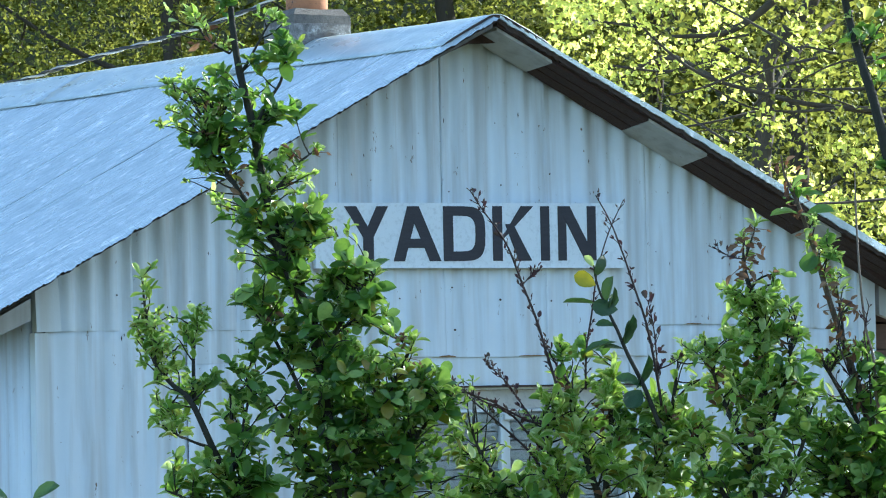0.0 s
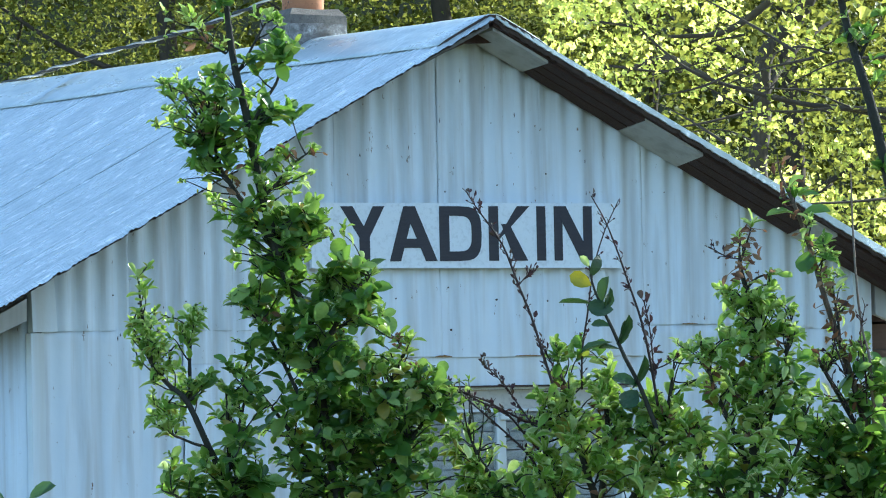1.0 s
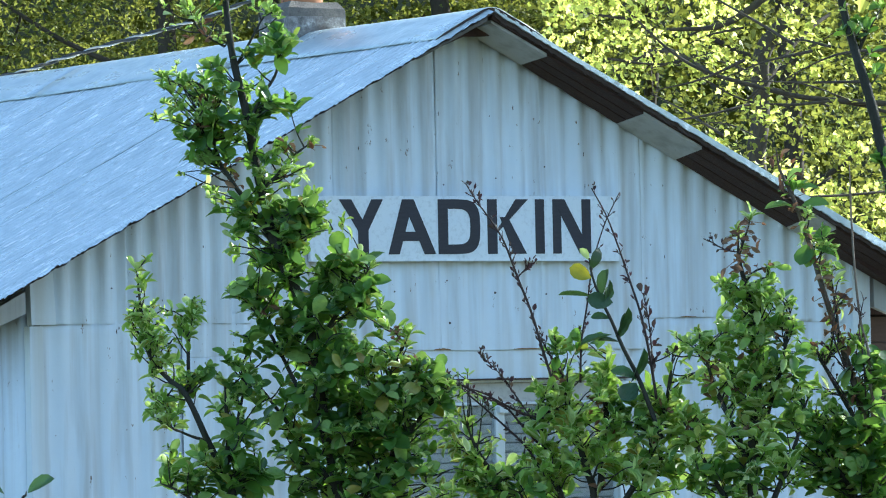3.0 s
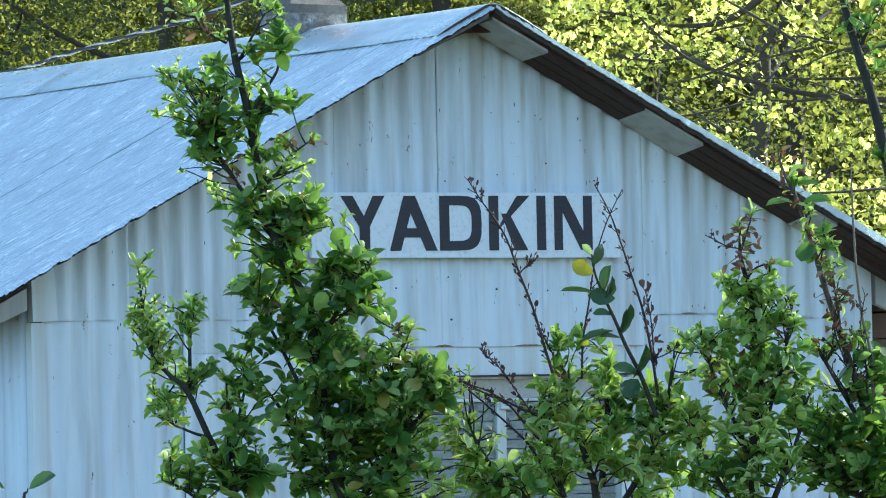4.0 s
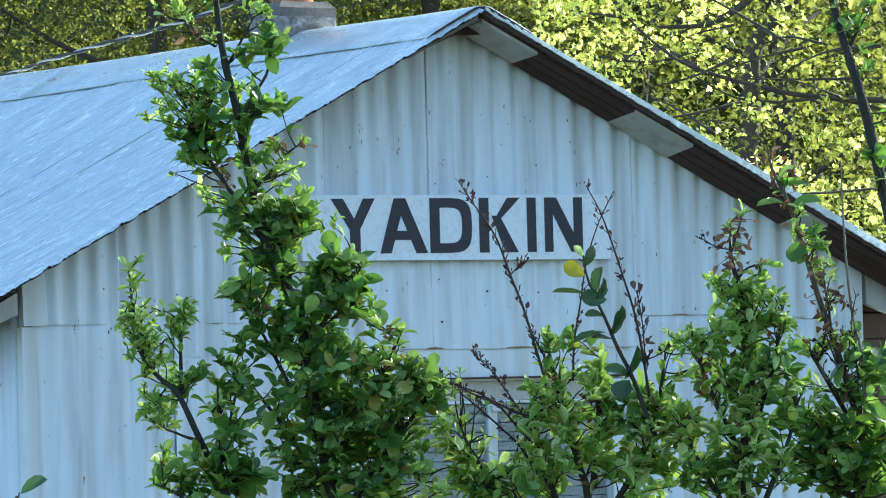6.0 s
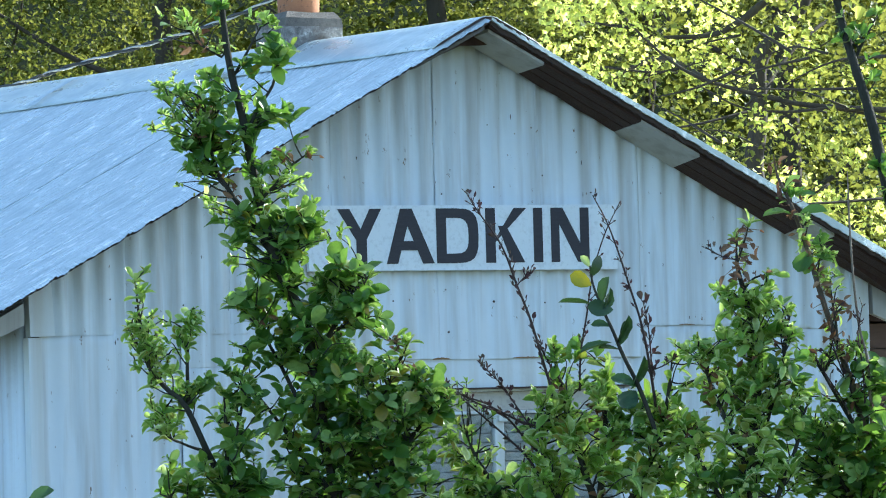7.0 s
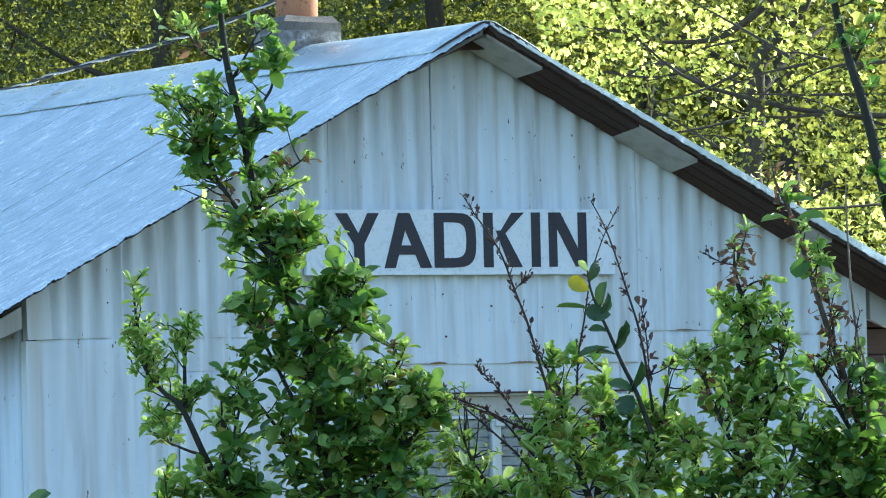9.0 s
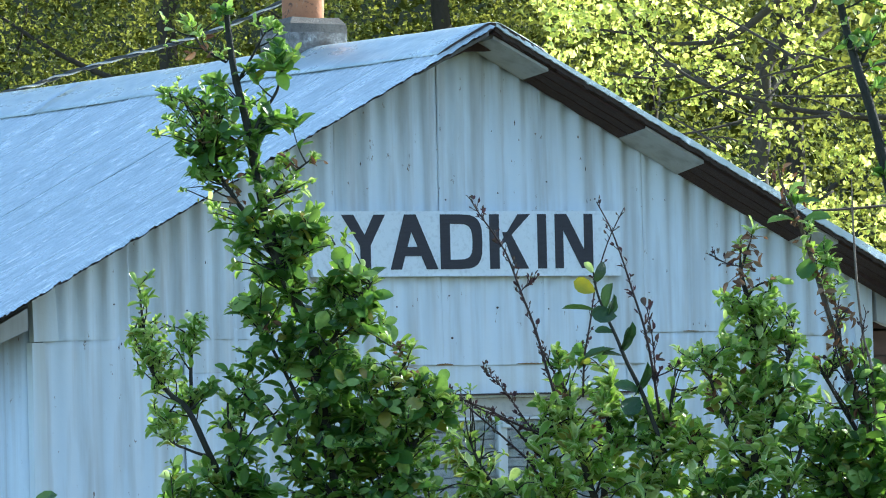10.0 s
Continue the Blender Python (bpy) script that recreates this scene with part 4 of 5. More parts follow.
def leaf_pose(p, d, n, size):
    d = d.normalized()
    x = d.cross(n)
    x = x.normalized() if x.length > 1e-4 else Vector((1, 0, 0))
    z = x.cross(d)
    m = Matrix((x, d, z)).transposed().to_4x4()
    return Matrix.Translation(p) @ m @ Matrix.Scale(size, 4)


class Shrub:
    """A shrub: stems, twigs and leaves, in the space of its root."""

    def __init__(self, name, base_x, y, label, seed, single=290, category="shrub"):
        self.o = Vector((base_x, y, 0))
        self.r = root(name, pose(base_x, y, 0), label, category, "shrubs before the house")
        self.rnd = random.Random(seed)
        self.seed, self.single, self.count = seed, single, 0
        self.lines, self.tips, self.twigs, self.heaps = [], [], Heap(), {}

    def local(self, x, z, dy=0.0):
        return Vector((x - self.o.x, dy, z))

    def stem(self, pts, r0, r1, dys=None, mat=None, attach=True, name="stem", label=""):
        """Stem through (x, z) points from the top of the list downwards or upwards; radii in mm."""
        n = len(pts)
        dys = dys or [0.03 * noise.noise((i * 0.9, self.seed, 2.0)) for i in range(n)]
        line = smooth_line([self.local(x, z, dys[i]) for i, (x, z) in enumerate(pts)], 6)
        m = len(line)
        knob = lambda i: 1 + 0.12 * noise.noise((i * 0.8, self.seed, 4.0))
        me = mesh_of(name, *tube(line, [(r0 + (r1 - r0) * i / (m - 1)) * 0.001 * knob(i) * (0.4 + 0.6 * min(1, 8 * i / m)) for i in range(m)], 8), mat or BARK, True)
        if attach:
            self.lines += line
            if mat is None and line[0].z > 1.55:
                tip = (line[0] - line[1]).normalized()
                self.spray(line[1], line[0] + tip * 0.012, 0.030, LEAF_YOUNG, 2, 5)
        return child(name, me, self.r, label), line

    def leaf(self, p, d, n, size, mat):
        k = self.rnd.randrange(len(SHAPES))
        m = leaf_pose(p, d, n, size)
        visible = p.z > 1.45
        if self.count < self.single and visible and self.rnd.random() < 0.42:
            self.count += 1
            o = new("leaf", LEAF_MESH[mat.name][k])
            o.parent = self.r
            o.matrix_basis = m
        else:
            h = self.heaps.setdefault(mat.name, Heap())
            v, f = (SLIM if mat is LEAF_YOUNG else SHAPES)[k]
            v = [m @ Vector(q) for q in v]
            if mat is LEAF_YOUNG:
                h.add(v, f[:BLADE])
                self.heaps.setdefault(LEAF_RIM.name, Heap()).add(v, f[BLADE:])
            else:
                h.add(v, f)

    def spray(self, a, tip, size, mat, many, tipset):
        """A twig from a to tip with leaves along it and a tuft at its end."""
        rnd = self.rnd
        L = (tip - a).length
        ax = (tip - a).normalized()
        side = Vector((rnd.uniform(-1, 1), rnd.uniform(-1, 1), rnd.uniform(0.0, 0.8))) * L * 0.16
        pts = [a, a.lerp(tip, 0.35) - Vector((0, 0, 0.06 * L)) + side * 0.7, a.lerp(tip, 0.7) + side, tip]
        line = smooth_line(pts, 3)
        n = len(line)
        self.twigs.add(*tube(line, [0.0019 - 0.0011 * i / (n - 1) for i in range(n)], 4))
        end = (line[-1] - line[-2]).normalized()
        self.tips.append(line[-1])
        for i in range(many):
            t = rnd.uniform(0.35, 0.97)
            p = line[int(t * (n - 1))]
            out = Vector((rnd.gauss(0, 1), rnd.gauss(0, 1), rnd.gauss(0.15, 0.6))).normalized()
            d = out + end * 0.45
            nn = Vector((rnd.gauss(0, 0.45), rnd.gauss(-0.35, 0.45), 1.0))
            self.leaf(p + d.normalized() * 0.006, d, nn, size * rnd.choice((0.45, 0.6, 0.8, 1.0, 1.15)) * rnd.uniform(0.88, 1.1), mat)
        a0 = rnd.uniform(0, 6.28)
        end = (end * 0.6 + Vector((0, -0.12, 0.55))).normalized()
        for i in range(tipset + 1):
            ang = a0 + i * 2.4
            q = end.orthogonal().normalized()
            w = end.cross(q)
            out = q * math.cos(ang) + w * math.sin(ang)
            d = out * rnd.uniform(0.4, 1.0) + end * rnd.uniform(0.5, 1.1) + Vector((0, 0, 0.1))
            self.leaf(line[-1] - end * rnd.uniform(0, 0.014), d, end - out * 0.7, size * rnd.uniform(0.45, 0.95), mat)

    def leaflets(self, cx, cz, rx, rz, n, size=0.018):
        """Small pale curled leaves that open beyond the ends of the twigs."""
        rnd = self.rnd
        c = self.local(cx, cz)
        ends = [p for p in self.tips if ((p.x - c.x) / rx) ** 2 + ((p.z - c.z) / rz) ** 2 < 2.2]
        for foot in rnd.sample(ends, min(n, len(ends))):
            out = Vector((rnd.gauss(0, 0.7), rnd.gauss(-0.3, 0.6), rnd.uniform(0.3, 1.2))).normalized()
            self.spray(foot, foot + out * rnd.uniform(0.012, 0.034), size * rnd.uniform(0.7, 1.4), LEAF_YOUNG, 2, 4)

    def cluster(self, cx, cz, rx, rz, n, base, mat, many=4, tipset=4, deep=0.9):
        rnd = self.rnd
        ry = max(rx, rz) * deep
        c = self.local(cx, cz)
        for _ in range(max(2, round(n * (0.72 if mat is LEAF_OLD else 0.82)))):
            size = base * (1.0 if mat is LEAF_OLD else rnd.uniform(0.68, 1.0))
            while True:
                q = Vector((rnd.uniform(-1, 1), rnd.uniform(-1, 1), rnd.uniform(-1, 1)))
                if q.length < 1:
                    break
            tip = c + Vector((q.x * rx, q.y * ry, q.z * rz))
            near = sorted(self.lines, key=lambda p: (p - tip).length + max(0, p.z - tip.z + 0.02) * 1.6)[:5]
            best = near[rnd.randrange(len(near))].copy()
            if (best - tip).length > 0.16:
                best = tip + (best - tip).normalized() * rnd.uniform(0.11, 0.16) - Vector((0, 0, 0.02))
            self.spray(best, tip, size, mat, many, tipset)

    def done(self):
        if self.twigs.n:
            child("twig_growth", self.twigs.mesh("twig_growth", BARK), self.r, kind="stuff")
        for key, h in self.heaps.items():
            mass = MASS_OF[key]
            child("foliage", h.mesh("foliage", mass), self.r, kind="stuff")
        return self.r


MOVING = []  # (object, its pose at rest, rows of seconds and degrees)


def budded_shoot(sh, pts, r0, r1, seed, sway=None, size=0.012):
    """A thin red-brown shoot, close set with small buds and opening leaflets; it sways about its foot."""
    rnd = random.Random(seed)
    foot = sh.local(*pts[0], rnd.uniform(-0.03, 0.0))
    line = smooth_line([sh.local(x, z, foot.y) - foot for x, z in pts], 7)
    n = len(line)
    st = child("shoot", mesh_of("shoot", *tube(line, [(r0 + (r1 - r0) * i / (n - 1)) * 0.001 for i in range(n)], 6), RED_TWIG, True), sh.r, "thin red-brown shoot set with small buds")
    st.location = foot
    buds = Heap()
    for i in range(2, n):
        ax = (line[i] - line[i - 1]).normalized()
        for _ in range(rnd.choice((0, 1, 1, 2))):
            p = line[i - 1].lerp(line[i], rnd.random())
            out = Vector((rnd.choice((-1, 1)) * rnd.uniform(0.4, 1), rnd.uniform(-1, 1), rnd.uniform(-0.2, 0.6)))
            d = out * 0.8 + ax * 0.8
            L = rnd.uniform(0.004, 0.016)
            q = p + d.normalized() * L
            buds.add(*tube([p, q], [0.0011, 0.0008], 4))
            for _ in range(rnd.choice((1, 1, 2, 3))):
                v, f = SLIM[rnd.choice((2, 2, 2, 0))]
                e = d + Vector((rnd.gauss(0, 0.6), rnd.gauss(0, 0.6), rnd.gauss(0.2, 0.5)))
                m = leaf_pose(q, e, Vector((rnd.gauss(0, 1), rnd.gauss(0, 1), 1)), size * rnd.uniform(0.4, 1.15))
                buds.add([m @ Vector(c) for c in v], f)
    child("bud_growth", buds.mesh("bud_growth", LEAF_RED), st, kind="stuff")
    if sway:
        MOVING.append((st, Matrix.Translation(foot), sway))
    return st, line, foot


def one_leaf(parent, p, d, n, size, mat, k=0, label=""):
    o = new("leaf", LEAF_MESH[mat.name][k])
    o.parent = parent
    o.matrix_basis = leaf_pose(Vector(p), Vector(d), Vector(n), size)
    return tagged(o, label)


def withered(s, spots, seed):
    """Curled dry leaves at a few places of a shrub, as one part."""
    rnd = random.Random(seed)
    dry = Heap()
    for x, z in spots:
        for _ in range(3):
            p = s.local(x, z, rnd.uniform(-0.05, 0.0)) + Vector((rnd.gauss(0, 0.010), 0, rnd.gauss(0, 0.010)))
            foot = min(s.lines, key=lambda q: (q - p).length)
            if (foot - p).length > 0.035:
                p = foot + (p - foot).normalized() * rnd.uniform(0.015, 0.035)
            dry.add(*tube([foot, p], [0.0009, 0.0006], 4))
            m = leaf_pose(p, Vector((rnd.gauss(0, 1), rnd.gauss(0, 1), rnd.gauss(0, 1))), Vector((rnd.gauss(0, 1), -1, 0.3)), rnd.uniform(0.010, 0.026))
            v, f = SLIM[rnd.choice((2, 2, 4))]
            dry.add([m @ Vector(c) for c in v], f)
    child("withered_growth", dry.mesh("withered_growth", LEAF_DRY), s.r, "withered brown leaves", kind="stuff")


def tall_shrub():
    s = Shrub("tall_shrub", -0.20, 13.0, "tall green shrub with an upright leafy leader before the house", 3)
    s.stem([(-0.425, 2.580), (-0.424, 2.512), (-0.411, 2.387), (-0.384, 2.262), (-0.361, 2.125), (-0.322, 1.977), (-0.273, 1.863), (-0.257, 1.738), (-0.241, 1.636), (-0.216, 1.511), (-0.19, 1.2), (-0.20, 0.0)], 5.6, 17)
    s.stem([(-0.461, 2.258), (-0.470, 2.216), (-0.442, 2.174), (-0.409, 2.121), (-0.374, 2.074), (-0.333, 2.000)], 3.0, 6.5)
    s.stem([(-0.445, 2.280), (-0.453, 2.223), (-0.440, 2.174)], 2.5, 4.0)
    s.stem([(-0.266, 2.202), (-0.295, 2.180), (-0.324, 2.147), (-0.353, 2.119)], 2.0, 3.5)
    s.stem([(-0.319, 2.385), (-0.326, 2.345), (-0.355, 2.301), (-0.378, 2.256)], 2.5, 4.0)
    s.stem([(-0.346, 2.465), (-0.381, 2.403), (-0.404, 2.364)], 2.0, 3.5)
    s.stem([(-0.493, 2.468), (-0.471, 2.433), (-0.426, 2.404)], 2.0, 3.0)
    s.stem([(-0.147, 1.951), (-0.188, 1.895), (-0.234, 1.828), (-0.257, 1.738)], 2.5, 6.0)
    s.stem([(-0.076, 1.814), (-0.112, 1.735), (-0.170, 1.646), (-0.218, 1.545)], 2.5, 7.0)
    s.stem([(0.001, 1.710), (-0.057, 1.644), (-0.116, 1.566), (-0.197, 1.455)], 2.5, 7.0)
    s.stem([(-0.375, 1.876), (-0.337, 1.808), (-0.293, 1.716), (-0.250, 1.625)], 2.5, 6.0)
    s.stem([(-0.405, 1.764), (-0.350, 1.695), (-0.284, 1.603), (-0.229, 1.523)], 2.5, 6.0)
    Y, O = LEAF_YOUNG, LEAF_OLD
    for c in ((-0.493, 2.474, 0.029, 0.027, 4, .030, Y, 3, 3), (-0.538, 2.469, 0.016, 0.034, 2, .026, Y, 2, 2), (-0.513, 2.327, 0.059, 0.054, 16, .030, Y, 3, 3), (-0.497, 2.264, 0.072, 0.050, 16, .032, Y, 3, 3), (-0.393, 2.352, 0.038, 0.057, 7, .032, O, 3, 3), (-0.379, 2.227, 0.038, 0.050, 8, .036, O, 3, 3), (-0.358, 2.142, 0.041, 0.050, 9, .036, O, 3, 3), (-0.417, 2.296, 0.034, 0.045, 6, .034, O, 3, 3), (-0.456, 2.325, 0.045, 0.050, 14, .036, O, 4, 3), (-0.414, 2.427, 0.027, 0.034, 4, .026, Y, 3, 3),
              (-0.315, 2.402, 0.034, 0.036, 8, .046, O, 3, 4), (-0.321, 2.283, 0.043, 0.034, 10, .046, O, 4, 4), (-0.372, 2.278, 0.027, 0.050, 6, .040, O, 3, 3), (-0.447, 2.229, 0.050, 0.050, 13, .044, O, 4, 3), (-0.492, 2.236, 0.045, 0.034, 8, .042, O, 3, 3),
              (-0.346, 2.476, 0.034, 0.040, 5, .026, Y, 3, 4), (-0.419, 2.478, 0.029, 0.045, 6, .028, O, 3, 3), (-0.487, 2.175, 0.027, 0.023, 6, .028, Y, 3, 4), (-0.524, 2.154, 0.011, 0.011, 1, .018, Y, 2, 3), (-0.290, 2.169, 0.038, 0.041, 7, .028, Y, 4, 4), (-0.317, 2.204, 0.034, 0.027, 4, .03, O, 3, 3), (-0.431, 2.172, 0.029, 0.034, 5, .034, O, 3, 3), (-0.455, 2.105, 0.034, 0.025, 5, .028, Y, 3, 3), (-0.507, 2.310, 0.068, 0.068, 5, .026, Y, 2, 3),
              (-0.410, 2.075, 0.047, 0.038, 10, .040, O, 4, 3), (-0.417, 2.007, 0.027, 0.038, 4, .038, Y, 3, 3), (-0.269, 2.072, 0.050, 0.038, 18, .042, O, 4, 4), (-0.315, 2.034, 0.057, 0.045, 18, .044, O, 4, 3), (-0.225, 2.020, 0.038, 0.038, 5, .030, Y, 3, 3),
              (-0.322, 1.955, 0.068, 0.052, 18, .044, O, 4, 3), (-0.204, 1.952, 0.066, 0.045, 18, .046, O, 4, 4), (-0.380, 1.894, 0.050, 0.036, 14, .042, O, 3, 4), (-0.257, 1.851, 0.102, 0.068, 33, .043, O, 4, 3), (-0.348, 1.819, 0.054, 0.057, 16, .044, O, 4, 3),
              (-0.165, 1.883, 0.045, 0.041, 15, .042, O, 4, 4), (-0.214, 1.737, 0.124, 0.072, 40, .044, O, 4, 3), (-0.094, 1.803, 0.041, 0.045, 9, .036, Y, 3, 4), (-0.112, 1.713, 0.104, 0.068, 36, .043, O, 4, 3), (-0.033, 1.711, 0.050, 0.057, 20, .042, O, 4, 3),
              (-0.295, 1.706, 0.070, 0.068, 18, .043, O, 4, 3), (-0.235, 1.603, 0.110, 0.079, 32, .044, O, 4, 3), (-0.115, 1.600, 0.113, 0.079, 39, .043, O, 4, 3), (-0.285, 1.525, 0.070, 0.045, 10, .044, O, 4, 3), (-0.180, 1.511, 0.130, 0.057, 28, .043, O, 4, 3),
              (-0.213, 1.783, 0.124, 0.079, 14, .034, Y, 3, 4), (-0.261, 1.648, 0.147, 0.090, 14, .034, Y, 3, 4), (-0.344, 1.978, 0.068, 0.068, 8, .034, Y, 3, 4),
              (-0.139, 1.544, 0.113, 0.057, 14, .034, Y, 3, 4), (-0.015, 1.530, 0.102, 0.052, 12, .040, Y, 4, 4)):
        s.cluster(*c)
    for c in ((-0.50, 2.30, 0.09, 0.10, 22), (-0.36, 2.20, 0.10, 0.14, 16), (-0.27, 2.10, 0.08, 0.08, 14), (-0.20, 1.93, 0.10, 0.07, 14), (-0.03, 1.70, 0.10, 0.10, 26), (-0.10, 1.56, 0.14, 0.08, 26), (-0.38, 1.85, 0.07, 0.08, 14), (-0.30, 1.60, 0.14, 0.12, 18)):
        s.leaflets(*c)
    for c in ((-0.262, 2.03, 0.04, 0.05, 9, .040, O, 4, 3), (-0.37, 2.04, 0.05, 0.06, 9, .040, O, 3, 4), (-0.21, 1.94, 0.045, 0.04, 7, .034, Y, 3, 5), (-0.29, 2.10, 0.05, 0.04, 7, .034, Y, 3, 4),
              (-0.05, 1.67, 0.09, 0.08, 16, .036, Y, 3, 5), (-0.14, 1.62, 0.10, 0.09, 14, .036, Y, 3, 5), (-0.16, 1.76, 0.08, 0.06, 8, .034, Y, 3, 5),
              (-0.13, 1.68, 0.09, 0.08, 20, .044, O, 4, 3), (-0.08, 1.60, 0.09, 0.08, 16, .044, O, 4, 3)):
        s.cluster(*c)
    for k in range(7):
        s.cluster(-0.30 + 0.07 * k, 1.25 - 0.1 * (k % 3), 0.13, 0.16, 16, 0.05, O, 4, 3)
    withered(s, ((-0.218, 2.192), (-0.317, 2.217), (-0.488, 2.428), (-0.483, 2.422), (-0.438, 2.121), (-0.543, 2.231), (-0.420, 2.172), (-0.110, 1.837), (-0.121, 1.848), (-0.281, 1.767), (-0.413, 2.240), (-0.170, 1.669), (-0.252, 2.089), (-0.508, 2.293), (-0.486, 2.269), (-0.468, 2.309), (-0.458, 2.246), (-0.518, 2.332), (-0.409, 2.138), (-0.347, 1.876), (-0.155, 1.827), (-0.099, 1.814), (-0.083, 1.780)), 17)
    r = s.done()
    one_leaf(r, s.local(*(-0.266, 2.197)), (0.5, -0.2, 0.4), (0.3, -1, 0.2), 0.022, LEAF_YOUNG, 1)


tall_shrub()


def side_shrub():
    s = Shrub("side_shrub", -0.42, 12.9, "open green shrub with forked stems before the white wall", 8, 230)
    s.stem([(-0.605, 1.949), (-0.600, 1.881), (-0.586, 1.791), (-0.550, 1.742), (-0.514, 1.708), (-0.474, 1.619), (-0.444, 1.550), (-0.423, 1.471), (-0.42, 0.9), (-0.42, 0.0)], 3, 10)
    s.stem([(-0.499, 1.868), (-0.507, 1.800), (-0.508, 1.710)], 2.5, 4.5)
    s.stem([(-0.543, 1.643), (-0.504, 1.625), (-0.474, 1.616)], 2, 4)
    s.stem([(-0.436, 1.719), (-0.433, 1.629), (-0.433, 1.527), (-0.41, 1.3)], 3.5, 6)
    s.stem([(-0.568, 1.533), (-0.523, 1.512), (-0.457, 1.460)], 2.5, 4)
    s.stem([(-0.395, 1.730), (-0.413, 1.651), (-0.430, 1.572)], 2.5, 4.5)
    Y, O = LEAF_YOUNG, LEAF_OLD
    for c in ((-0.605, 1.932, 0.018, 0.020, 4, .030, Y, 2, 4), (-0.584, 1.858, 0.045, 0.045, 20, .028, Y, 4, 4), (-0.594, 1.813, 0.043, 0.034, 14, .032, Y, 3, 4), (-0.500, 1.845, 0.034, 0.036, 10, .036, Y, 3, 4), (-0.569, 1.768, 0.029, 0.029, 7, .030, Y, 3, 3),
              (-0.508, 1.732, 0.050, 0.020, 10, .036, O, 3, 3), (-0.560, 1.683, 0.036, 0.045, 14, .036, Y, 4, 3), (-0.624, 1.848, 0.014, 0.018, 3, .018, Y, 1, 3), (-0.395, 1.724, 0.047, 0.045, 13, .040, O, 3, 3), (-0.436, 1.669, 0.029, 0.045, 10, .030, Y, 3, 3),
              (-0.505, 1.568, 0.057, 0.041, 17, .038, Y, 4, 3), (-0.408, 1.617, 0.043, 0.057, 13, .042, O, 3, 3), (-0.398, 1.549, 0.057, 0.041, 17, .046, O, 4, 3), (-0.557, 1.553, 0.023, 0.016, 4, .044, O, 2, 2), (-0.467, 1.528, 0.068, 0.029, 14, .042, O, 4, 3),
              (-0.545, 1.835, 0.057, 0.057, 7, .024, Y, 2, 3), (-0.439, 1.765, 0.038, 0.027, 8, .034, O, 3, 3)):
        s.cluster(*c)
    for c in ((-0.59, 1.85, 0.06, 0.08, 18), (-0.50, 1.84, 0.04, 0.05, 8), (-0.55, 1.69, 0.06, 0.06, 12), (-0.45, 1.62, 0.08, 0.12, 22)):
        s.leaflets(*c)
    for k in range(3):
        s.cluster(-0.50 + 0.08 * k, 1.2, 0.11, 0.2, 14, 0.045, O, 4, 3)
    s.done()


side_shrub()

# how far the loose shoots lean to their right as the wind lets go of them (degrees at the tip's height)
SWAY = [(0.0, 0.10), (0.5, 0.06), (1.0, 0.0), (1.5, 0.06), (2.0, 0.03), (2.5, 0.10), (3.2, 0.22), (4.0, 0.36), (4.5, 0.48), (5.0, 0.42), (5.5, 0.48),
        (6.2, 0.52), (7.0, 0.54), (7.5, 0.55), (8.0, 0.56), (8.5, 0.48), (9.0, 0.55), (9.5, 0.56), (10.0, 0.52)]


